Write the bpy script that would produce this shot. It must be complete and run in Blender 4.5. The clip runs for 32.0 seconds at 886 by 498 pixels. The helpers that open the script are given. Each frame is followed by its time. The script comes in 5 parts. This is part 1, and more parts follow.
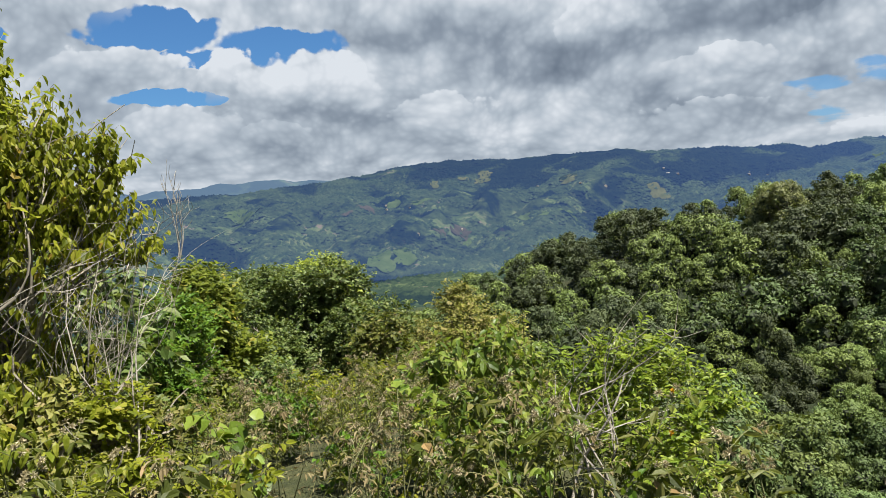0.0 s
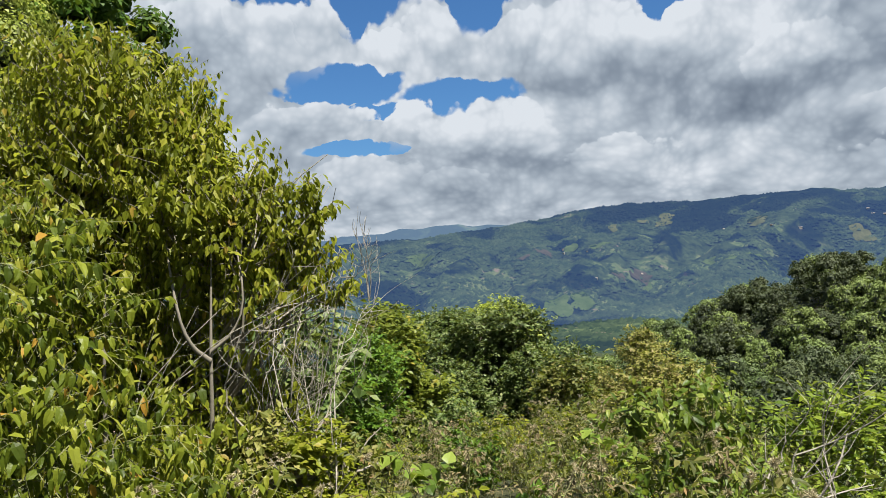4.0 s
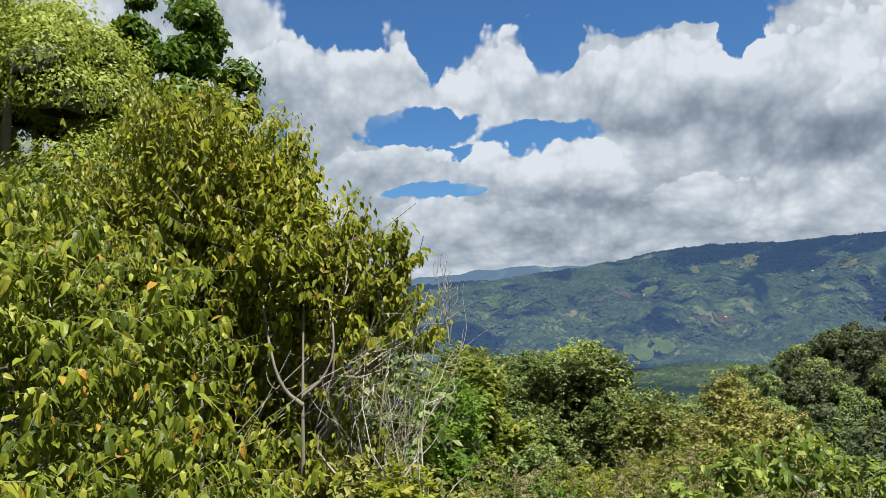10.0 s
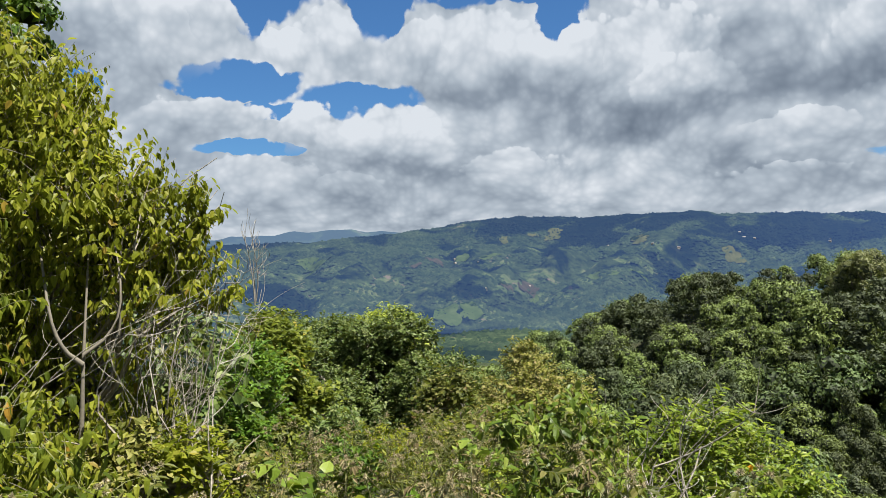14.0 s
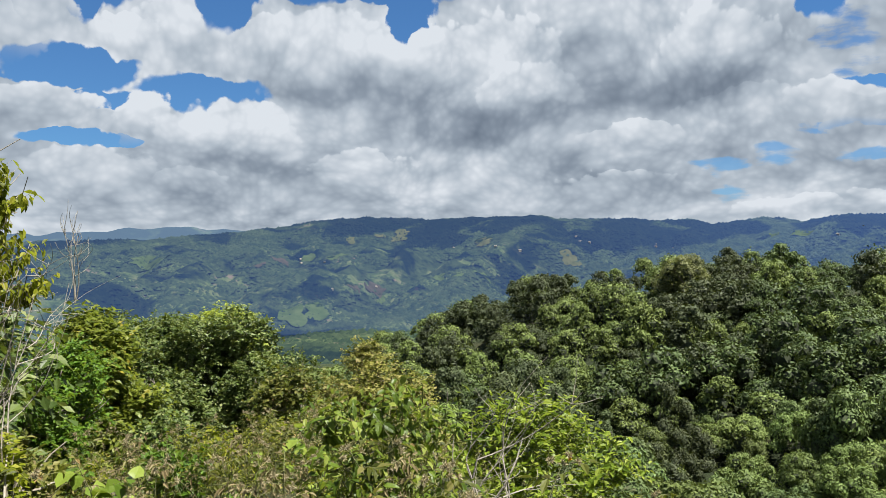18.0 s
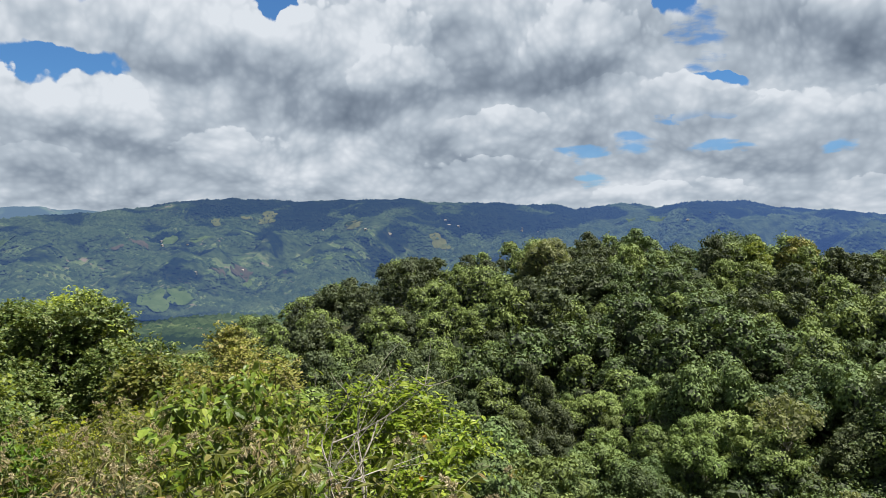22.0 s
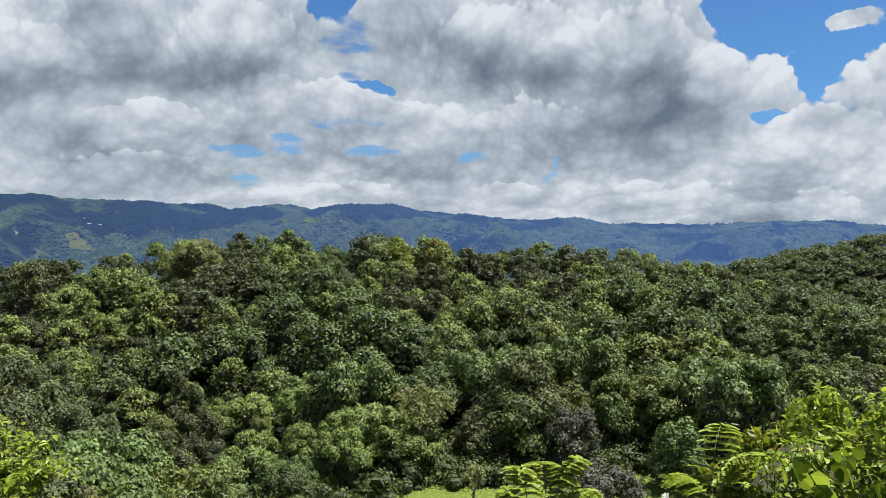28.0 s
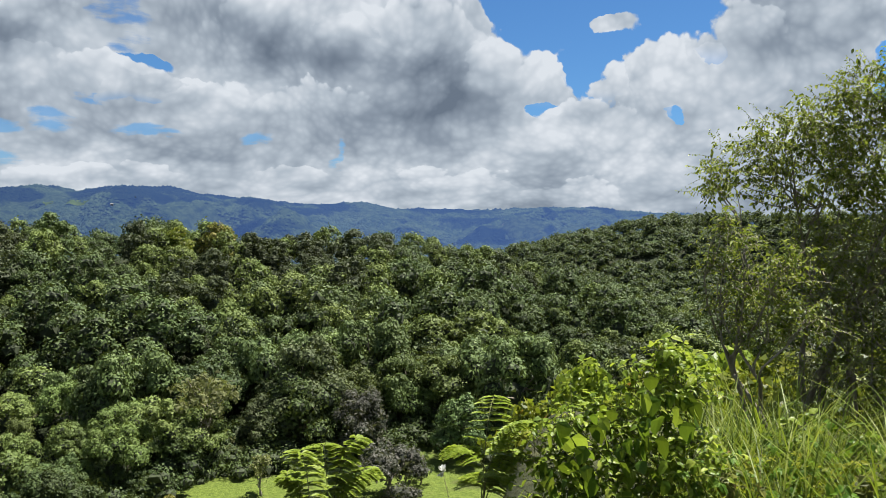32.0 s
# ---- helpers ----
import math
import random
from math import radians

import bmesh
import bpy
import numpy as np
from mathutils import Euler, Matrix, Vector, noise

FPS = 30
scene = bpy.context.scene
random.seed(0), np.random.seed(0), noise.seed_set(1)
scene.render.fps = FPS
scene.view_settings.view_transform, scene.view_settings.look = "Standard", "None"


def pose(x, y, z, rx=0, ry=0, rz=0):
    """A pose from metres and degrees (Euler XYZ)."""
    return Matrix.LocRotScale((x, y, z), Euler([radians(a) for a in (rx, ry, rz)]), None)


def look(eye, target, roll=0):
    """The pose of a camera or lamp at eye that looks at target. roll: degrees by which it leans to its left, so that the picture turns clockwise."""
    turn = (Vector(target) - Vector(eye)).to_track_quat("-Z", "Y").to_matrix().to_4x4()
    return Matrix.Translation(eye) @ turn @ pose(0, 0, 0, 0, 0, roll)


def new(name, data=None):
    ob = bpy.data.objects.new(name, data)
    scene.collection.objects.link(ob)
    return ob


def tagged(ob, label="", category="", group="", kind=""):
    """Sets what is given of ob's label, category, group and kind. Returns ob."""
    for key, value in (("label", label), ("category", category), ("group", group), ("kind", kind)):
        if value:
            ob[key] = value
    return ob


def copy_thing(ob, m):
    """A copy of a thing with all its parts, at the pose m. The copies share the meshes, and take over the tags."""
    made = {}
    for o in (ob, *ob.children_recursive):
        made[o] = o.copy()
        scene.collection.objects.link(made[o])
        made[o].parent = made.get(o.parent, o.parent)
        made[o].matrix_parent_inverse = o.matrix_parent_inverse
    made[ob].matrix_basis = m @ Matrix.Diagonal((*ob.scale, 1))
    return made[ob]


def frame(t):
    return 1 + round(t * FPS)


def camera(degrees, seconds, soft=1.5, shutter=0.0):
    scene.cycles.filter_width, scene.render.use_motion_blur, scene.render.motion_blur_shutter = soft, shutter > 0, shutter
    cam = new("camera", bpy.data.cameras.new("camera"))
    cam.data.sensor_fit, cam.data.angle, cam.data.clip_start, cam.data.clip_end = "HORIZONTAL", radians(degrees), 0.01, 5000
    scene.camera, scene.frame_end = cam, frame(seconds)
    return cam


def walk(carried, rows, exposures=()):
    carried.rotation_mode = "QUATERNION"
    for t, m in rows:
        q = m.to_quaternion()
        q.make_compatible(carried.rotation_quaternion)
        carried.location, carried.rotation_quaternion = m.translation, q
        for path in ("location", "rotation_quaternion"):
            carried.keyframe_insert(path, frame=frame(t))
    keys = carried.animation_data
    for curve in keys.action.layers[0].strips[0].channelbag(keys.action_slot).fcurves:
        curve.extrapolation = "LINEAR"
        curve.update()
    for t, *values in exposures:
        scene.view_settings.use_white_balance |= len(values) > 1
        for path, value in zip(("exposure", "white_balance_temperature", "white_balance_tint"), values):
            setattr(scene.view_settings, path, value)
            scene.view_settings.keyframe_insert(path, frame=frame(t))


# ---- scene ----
cam = camera(57.94, 32.0, soft=0.8)
PATH = [
    (0.0, pose(-0.026, -0.013, -0.014, 87.00, 3.10, 0.00)),
    (0.5, pose(-0.044, -0.014, -0.015, 87.05, 3.20, 2.16)),
    (1.0, pose(-0.046, -0.025, -0.012, 87.53, 3.41, 4.16)),
    (1.5, pose(-0.051, -0.044, 0.001, 89.03, 2.75, 5.73)),
    (2.0, pose(-0.067, -0.044, 0.001, 90.19, 2.20, 7.24)),
    (2.5, pose(-0.079, -0.014, -0.012, 90.76, 2.67, 8.81)),
    (3.0, pose(-0.095, 0.014, -0.014, 90.86, 2.84, 10.16)),
    (3.5, pose(-0.110, 0.027, -0.014, 90.87, 3.04, 11.54)),
    (5.5, pose(-0.138, 0.014, 0.007, 90.77, 2.84, 14.89)),
    (6.0, pose(-0.162, -0.007, 0.012, 90.85, 2.78, 16.21)),
    (6.5, pose(-0.184, -0.027, 0.027, 90.95, 3.15, 19.04)),
    (7.0, pose(-0.205, 0.002, 0.025, 91.32, 3.53, 21.00)),
    (7.5, pose(-0.211, 0.016, 0.025, 91.92, 3.09, 21.11)),
    (8.0, pose(-0.211, 0.014, 0.028, 92.58, 2.20, 20.80)),
    (8.5, pose(-0.202, 0.004, 0.028, 93.07, 2.20, 20.50)),
    (9.0, pose(-0.197, 0.006, 0.029, 93.72, 2.39, 20.14)),
    (9.5, pose(-0.182, -0.013, 0.032, 94.18, 2.68, 20.13)),
    (10.0, pose(-0.165, -0.050, 0.035, 94.04, 2.73, 18.07)),
    (10.5, pose(-0.154, -0.074, 0.036, 93.60, 2.12, 16.08)),
    (11.0, pose(-0.136, -0.059, 0.038, 93.14, 1.81, 13.97)),
    (11.5, pose(-0.111, -0.058, 0.036, 92.81, 1.60, 11.57)),
    (12.0, pose(-0.097, -0.063, 0.034, 92.40, 1.53, 9.65)),
    (12.5, pose(-0.095, -0.074, 0.033, 91.99, 1.55, 8.85)),
    (13.0, pose(-0.089, -0.070, 0.031, 91.71, 1.36, 7.76)),
    (13.5, pose(-0.076, -0.063, 0.027, 91.40, 1.08, 6.10)),
    (15.5, pose(-0.065, 0.004, -0.001, 89.83, 0.65, 1.99)),
    (16.0, pose(-0.052, 0.017, -0.003, 89.51, 0.69, 0.37)),
    (16.5, pose(-0.029, 0.025, -0.008, 89.58, 0.57, -0.70)),
    (17.0, pose(0.005, 0.026, -0.012, 90.40, 0.45, -2.63)),
    (17.5, pose(0.022, 0.023, -0.015, 90.85, 0.43, -4.32)),
    (18.0, pose(0.032, 0.024, -0.018, 91.00, 0.23, -6.04)),
    (18.5, pose(0.036, 0.023, -0.016, 91.13, 0.16, -7.13)),
    (19.0, pose(0.036, 0.021, -0.018, 91.02, 0.33, -8.31)),
    (19.5, pose(0.039, 0.016, -0.018, 90.86, 0.56, -9.35)),
    (20.0, pose(0.047, 0.012, -0.018, 90.73, 0.37, -10.73)),
    (20.5, pose(0.062, 0.004, -0.018, 90.46, 0.09, -11.51)),
    (21.0, pose(0.078, -0.010, -0.014, 90.07, 0.01, -12.91)),
    (21.5, pose(0.091, -0.028, -0.012, 89.85, 0.15, -14.28)),
    (22.0, pose(0.100, -0.045, -0.006, 89.77, 0.05, -15.32)),
    (22.5, pose(0.113, -0.058, -0.005, 89.73, -0.04, -16.20)),
    (23.0, pose(0.149, -0.063, -0.005, 89.48, 0.28, -16.47)),
    (23.5, pose(0.194, -0.061, -0.004, 89.15, 0.27, -16.53)),
    (24.0, pose(0.228, -0.063, -0.004, 88.90, -0.03, -16.83)),
    (24.5, pose(0.250, -0.073, -0.002, 88.71, -0.42, -17.60)),
    (26.5, pose(0.446, -0.139, -0.004, 89.48, -0.01, -28.38)),
    (27.0, pose(0.472, -0.150, -0.004, 89.88, 0.29, -32.48)),
    (27.5, pose(0.485, -0.165, -0.000, 90.01, 0.17, -36.12)),
    (28.0, pose(0.501, -0.198, 0.001, 89.81, 0.03, -39.59)),
    (28.5, pose(0.526, -0.249, 0.004, 89.59, -0.09, -41.76)),
    (29.0, pose(0.549, -0.291, 0.005, 89.26, -0.05, -44.40)),
    (29.5, pose(0.547, -0.279, -0.002, 89.25, -0.25, -46.44)),
    (30.0, pose(0.549, -0.265, -0.006, 89.22, -0.22, -47.02)),
    (30.5, pose(0.554, -0.245, -0.008, 89.15, -0.07, -48.03)),
    (31.0, pose(0.554, -0.223, -0.017, 89.05, -0.13, -50.51)),
    (31.5, pose(0.551, -0.207, -0.021, 88.93, -0.18, -53.24)),
    (32.0, pose(0.548, -0.202, -0.022, 88.69, 0.06, -54.77)),
]
walk(cam, PATH, [(0.0, 1.67), (32.0, 1.67)])

# ---------------------------------------------------------------- light
world = bpy.data.worlds.new("sky")
scene.world = world
world.use_nodes = True
SUN_AZ, SUN_EL = -112.0, 68.0          # degrees to the left of +y, above the horizon


class Nodes:
    """Short writing of node trees."""

    def __init__(self, tree):
        self.tree = tree
        tree.nodes.clear()

    def add(self, kind, ins=(), **props):
        n = self.tree.nodes.new(kind)
        for k, v in props.items():
            setattr(n, k, v)
        for k, v in dict(ins).items():
            if isinstance(v, bpy.types.NodeSocket):
                self.tree.links.new(v, n.inputs[k])
            else:
                n.inputs[k].default_value = v
        return n

    def math(self, op, a, b=0.0, c=0.0):
        return self.add("ShaderNodeMath", {0: a, 1: b, 2: c}, operation=op).outputs[0]

    def mix(self, f, a, b, blend="MIX"):
        n = self.add("ShaderNodeMix", {0: f, 6: a, 7: b}, data_type="RGBA", blend_type=blend)
        return n.outputs[2]

    def step(self, x, lo, hi, a=0.0, b=1.0, kind="SMOOTHSTEP"):
        return self.add("ShaderNodeMapRange", {0: x, 1: lo, 2: hi, 3: a, 4: b}, interpolation_type=kind).outputs[0]

    def noise(self, vec, scale, detail=5.0, rough=0.55, distort=0.0):
        return self.add("ShaderNodeTexNoise", {"Vector": vec, "Scale": scale, "Detail": detail, "Roughness": rough, "Distortion": distort})

    def ramp(self, x, stops):
        n = self.add("ShaderNodeValToRGB", {0: x})
        e = n.color_ramp.elements
        while len(e) < len(stops):
            e.new(0.5)
        for el, (p, col) in zip(e, stops):
            el.position, el.color = p, (*col, 1)
        return n.outputs[0]


def build_sky():
    N = Nodes(world.node_tree)
    way = N.add("ShaderNodeTexCoord").outputs["Generated"]
    sep = N.add("ShaderNodeSeparateXYZ", {0: way}).outputs
    az = N.math("MULTIPLY", N.math("ARCTAN2", N.math("MULTIPLY", sep[0], -1.0), sep[1]), 57.2958)
    el = N.math("MULTIPLY", N.math("ARCSINE", sep[2]), 57.2958)
    # heaped clouds get flatter and smaller towards the horizon
    lift = N.math("MULTIPLY", N.math("SQRT", N.math("MAXIMUM", N.math("ADD", el, 1.0), 0.2)), 7.4)
    flat = N.add("ShaderNodeCombineXYZ", {0: az, 1: lift, 2: 0.0}).outputs[0]

    def add(a, b):
        return N.add("ShaderNodeVectorMath", {0: a, 1: b}, operation="ADD").outputs[0]

    def wobble(vec, scale, amp, detail=4.0):
        n = N.add("ShaderNodeTexNoise", {"Vector": vec, "Scale": scale, "Detail": detail, "Roughness": 0.55}, noise_dimensions="2D").outputs[1]
        o = N.add("ShaderNodeVectorMath", {0: n, 1: (0.5, 0.5, 0.5)}, operation="SUBTRACT").outputs[0]
        return N.add("ShaderNodeVectorMath", {0: o, 1: (amp, amp * 0.8, 0.0)}, operation="MULTIPLY").outputs[0]

    def plain(vec, scale, detail=5.0, rough=0.55):
        return N.add("ShaderNodeTexNoise", {"Vector": vec, "Scale": scale, "Detail": detail, "Roughness": rough}, noise_dimensions="2D").outputs[0]

    # size, light from above, puffiness, share in the outline
    HEAPS = ((0.11, 0.55, 0.0, 0.22), (0.27, 0.42, 0.26, 0.30), (0.68, 0.12, 0.34, 0.24), (1.8, 0.0, 0.20, 0.12))

    def heap(vec, scale):
        return N.add("ShaderNodeTexVoronoi", {"Vector": vec, "Scale": scale, "Smoothness": 0.45}, feature="SMOOTH_F1", voronoi_dimensions="2D").outputs[0]

    # rounded heaps on rounded heaps: bright on top, grey below
    bent = add(add(flat, wobble(flat, 0.12, 2.4, 1.0)), wobble(flat, 0.9, 0.30, 2.0))
    here, relief = 0.30, 0.0
    for scale, light, puff, weight in HEAPS:
        v = heap(bent, scale)
        if light:
            up = heap(add(bent, (0.07 / scale, 0.30 / scale, 0.0)), scale)
            relief = N.math("MULTIPLY_ADD", N.math("SUBTRACT", up, v), light, relief)
        if puff:
            relief = N.math("MULTIPLY_ADD", N.math("SUBTRACT", 0.42, v), puff, relief)
        here = N.math("MULTIPLY_ADD", v, -weight, here)
    # crests and folds of the heaps keep their place while the outlines of gaps and shades wander
    ww = N.add("ShaderNodeSeparateXYZ", {0: add(wobble(flat, 0.16, 3.6, 3.0), wobble(flat, 0.6, 1.6, 4.0))}).outputs
    azw, elw = N.math("ADD", az, ww[0]), N.math("MULTIPLY_ADD", ww[1], 0.62, el)

    sm = N.add("ShaderNodeSeparateXYZ", {0: wobble(flat, 0.16, 4.0, 1.0)}).outputs
    azs, els = N.math("ADD", az, sm[0]), N.math("MULTIPLY_ADD", sm[1], 0.55, el)

    def oval(a, e, ra, re, smooth=False):
        u = N.math("MULTIPLY_ADD", azs if smooth else azw, 1 / ra, -a / ra)
        v = N.math("MULTIPLY_ADD", els if smooth else elw, 1 / re, -e / re)
        return N.math("MULTIPLY_ADD", v, v, N.math("MULTIPLY", u, u))

    def union(rows):
        far = None
        for row in rows:
            q = oval(*row)
            far = q if far is None else N.math("MINIMUM", far, q)
        return N.math("MAXIMUM", N.math("SUBTRACT", 1.0, far), -1.5)

    high = N.math("MULTIPLY", N.step(el, 22.0, 30.0), N.math("MULTIPLY_ADD", plain(add(flat, (7.0, 3.0, 0.0)), 0.05), 10.0, -4.8))
    open_sky = N.math("MAXIMUM", union(GAPS), N.math("SUBTRACT", high, N.step(el, 22.0, 30.0, 2.0, 0.0)))
    open_sky = N.math("MINIMUM", open_sky, N.math("MULTIPLY", union(ISLES), -1.2))
    edge = N.math("MULTIPLY_ADD", here, 2.2, N.math("MULTIPLY", open_sky, -0.85))
    soft = N.step(plain(add(flat, (31.0, 17.0, 0.0)), 0.22, 3.0), 0.42, 0.62, 0.10, 0.42)
    alpha = N.step(edge, -0.12, N.math("ADD", soft, -0.05))
    streak = N.add("ShaderNodeVectorMath", {0: bent, 1: (0.5, 1.7, 1.0)}, operation="MULTIPLY").outputs[0]
    veil = N.step(N.math("MULTIPLY_ADD", plain(streak, 0.5, 6.0), 3.0, N.math("ADD", union(THIN), -1.9)), 0.0, 0.75, 0.0, 0.80)
    alpha = N.math("MULTIPLY", alpha, N.math("SUBTRACT", 1.0, veil))
    # heads with a crisp, lumpy upper rim that melt away below
    rim = N.math("MULTIPLY_ADD", here, 1.5, 1.0)
    lit = 0.0
    for a, e, ra, re in HEADS:
        u = N.math("MULTIPLY_ADD", azw, 1 / ra, -a / ra)
        v = N.math("MULTIPLY_ADD", elw, 1 / re, -e / re)
        f = N.math("SUBTRACT", rim, N.math("MULTIPLY_ADD", v, v, N.math("MULTIPLY", u, u)))
        m = N.math("MULTIPLY", N.step(f, 0.0, 0.16), N.step(els, e - 0.8 * re, e + 0.25 * re))
        lit = N.add("ShaderNodeMix", {0: m, 2: lit, 3: N.math("MULTIPLY_ADD", els, 0.25 / re, 0.0 - 0.25 * e / re)}).outputs[0]
        alpha = N.math("MAXIMUM", alpha, m)

    low = N.math("SUBTRACT", plain(add(flat, (40.0, 0.0, 0.0)), 0.13, 2.0), 0.5)
    tone = N.math("ADD", N.math("MULTIPLY_ADD", relief, 0.62, 0.68), N.math("MULTIPLY", low, 0.45))
    tone = N.math("ADD", tone, lit)
    tone = N.math("ADD", tone, N.step(open_sky, -0.9, 0.1, 0.0, 0.10))
    for rows, sign in ((SHADED, -1.0), (BRIGHT, 1.0)):
        for a, e, ra, re, amp in rows:
            g = N.math("EXPONENT", N.math("MULTIPLY", oval(a, e, ra, re, True), -0.8))
            tone = N.math("MULTIPLY_ADD", g, sign * amp, tone)
    cloud = N.ramp(tone, [(0.05, (0.150, 0.192, 0.255)), (0.38, (0.278, 0.335, 0.410)), (0.66, (0.470, 0.538, 0.615)), (1.0, (0.765, 0.815, 0.875))])
    sky = N.add("ShaderNodeTexSky", sky_type="NISHITA", sun_disc=False, sun_elevation=radians(SUN_EL),
                sun_rotation=radians(-SUN_AZ), altitude=300.0, air_density=1.0, dust_density=0.3).outputs[0]
    blue = N.mix(1.0, sky, (0.046, 0.081, 0.117, 1), "MULTIPLY")
    col = N.mix(alpha, blue, cloud)
    bg = N.add("ShaderNodeBackground", {0: col, 1: 0.30})
    out = N.add("ShaderNodeOutputWorld")
    N.tree.links.new(bg.outputs[0], out.inputs[0])


# open blue between the clouds: azimuth, height, half widths
GAPS = [
    (12.0, 23.4, 17.0, 4.3), (26.0, 21.2, 3.0, 2.6), (23.0, 20.0, 1.6, 2.6), (17.4, 20.0, 2.4, 3.0), (18.0, 17.8, 1.2, 1.6), (9.2, 19.4, 1.7, 3.3), (0.5, 20.6, 8.5, 2.3), (-3.4, 17.6, 1.8, 2.3),
    (19.4, 12.6, 4.0, 1.25), (11.2, 11.7, 4.0, 1.1), (18.4, 8.2, 3.2, 0.5), (16.9, 10.9, 1.6, 0.6), (29.6, 11.9, 1.9, 0.8),
]
GAPS += [
    (-31.6, 16.9, 1.5, 1.4), (-34.5, 11.2, 1.8, 0.5), (-59.2, 16.2, 2.0, 2.4), (-62.4, 15.2, 2.9, 2.7),
    (-65.6, 11.6, 2.0, 2.2), (-62.1, 8.5, 1.4, 0.7), (-68.6, 15.0, 4.6, 2.6), (-70.3, 7.8, 0.7, 0.7), (-72.9, 11.8, 0.6, 0.6), (-83.7, 9.4, 0.9, 2.1),
]
# cloud heads, farthest first: azimuth, height, half widths
HEADS = [(25.4, 15.1, 6.1, 3.4), (20.6, 16.5, 2.3, 2.4), (29.2, 16.5, 2.4, 2.4), (12.7, 15.5, 2.9, 2.9), (16.0, 15.0, 2.5, 1.8), (2.9, 14.0, 5.9, 4.0), (6.5, 15.2, 2.5, 2.0), (-6.6, 13.1, 4.0, 3.9), (14.6, 9.3, 2.5, 2.2), (8.0, 9.1, 3.8, 3.0), (21.5, 10.1, 4.7, 1.5), (18.0, 5.9, 3.9, 1.9), (12.0, 5.2, 3.6, 1.6), (-9.8, 13.0, 6.0, 4.5), (-5.0, 14.3, 2.4, 2.2), (-26.2, 10.0, 4.8, 1.8), (-19.8, 8.4, 4.3, 1.5), (-0.1, 6.1, 3.6, 2.2), (18.4, 5.8, 4.9, 2.3), (-25.6, 12.6, 5.1, 4.6), (-44.3, 12.5, 7.3, 4.7), (-53.3, 11.9, 4.3, 5.0)]
HEADS += [(-58.5, 10.8, 2.5, 3.4), (-61.9, 10.6, 2.2, 2.5), (-64.1, 7.2, 3.3, 2.2), (-67.8, 9.0, 2.5, 3.0), (-45.9, 8.0, 4.8, 2.6), (-36.2, 8.9, 5.2, 1.6), (-54.1, 3.2, 3.1, 1.3), (-34.6, 3.7, 2.4, 1.0), (-44.3, 3.7, 2.8, 1.0), (-29.0, 3.4, 3.6, 1.0), (-12.5, 11.3, 4.0, 3.2), (-70.1, 10.7, 2.8, 2.7), (-65.8, 7.6, 2.5, 1.8), (-75.1, 11.8, 3.6, 3.5), (-56.2, 2.8, 3.6, 1.6), (-63.8, 2.5, 4.4, 1.4), (-47.7, 14.2, 2.5, 0.9), (-32.4, 10.1, 4.3, 1.5), (9.2, 7.7, 5.8, 4.0), (-18.6, 5.0, 5.8, 1.4)]
# small clouds afloat in the blue
ISLES = [(-66.7, 14.2, 1.9, 0.75), (2.5, 21.0, 3.2, 0.5)]
# thin places where some blue shows through
THIN = [(-25.2, 6.5, 1.9, 0.8), (-28.8, 7.3, 2.4, 1.1), (-35.0, 6.7, 2.9, 0.6), (-26.0, 4.7, 1.4, 0.7), (-41.8, 6.5, 1.7, 0.8), (-32.6, 8.8, 3.0, 0.5), (-33.4, 13.8, 2.4, 2.6), (-33.0, 14.2, 1.4, 1.6), (-47.2, 5.5, 0.6, 1.2)]
# grey undersides and bright heads: azimuth, height, half widths, depth
SHADED = [
    (-8.1, 9.7, 5.5, 1.7, 0.26), (6.8, 7.0, 3.2, 0.8, 0.28), (-17.6, 11.2, 3.5, 1.5, 0.18), (2.3, 11.9, 4.4, 1.0, 0.18), (-7.4, 8.9, 4.5, 0.9, 0.16), (-22.3, 12.0, 4.6, 2.2, 0.40),
    (-14.2, 6.9, 3.0, 1.0, 0.20), (-42.0, 13.4, 4.0, 2.0, 0.28), (-48.6, 12.2, 6.4, 1.7, 0.36), (-55.4, 8.9, 4.4, 2.3, 0.44), (-45.7, 7.5, 3.0, 1.5, 0.14), (-55.2, 12.2, 1.5, 2.4, 0.20),
    (-77.0, 13.5, 3.0, 1.5, 0.14), (-59.2, 6.9, 1.8, 0.9, 0.12), (-43.2, 6.4, 2.6, 0.9, 0.10), (33.3, 17.7, 2.5, 2.6, 0.14), (26.7, 13.0, 3.6, 0.9, 0.12), (-12.9, 10.9, 2.3, 1.0, 0.14),
]
BRIGHT = [
    (22.9, 16.2, 4.0, 1.8, 0.08), (12.1, 15.8, 2.4, 2.0, 0.12), (3.2, 15.2, 5.0, 2.0, 0.20), (-8.6, 13.9, 4.5, 2.2, 0.16), (14.0, 10.2, 2.4, 1.2, 0.14), (7.7, 10.0, 4.0, 1.3, 0.12),
    (-27.0, 9.6, 4.5, 1.4, 0.12), (-60.2, 11.6, 3.2, 2.3, 0.22), (-47.6, 14.3, 2.0, 0.6, 0.34), (-65.0, 6.9, 3.8, 1.5, 0.12), (-45.7, 9.5, 4.6, 1.0, 0.16), (-35.0, 4.1, 2.2, 0.6, 0.12),
    (-54.6, 3.7, 3.4, 1.0, 0.15), (-70.3, 10.5, 3.2, 2.2, 0.14), (-12.2, 12.9, 1.6, 1.2, 0.10), (19.0, 5.5, 5.0, 1.2, 0.08),
]
build_sky()

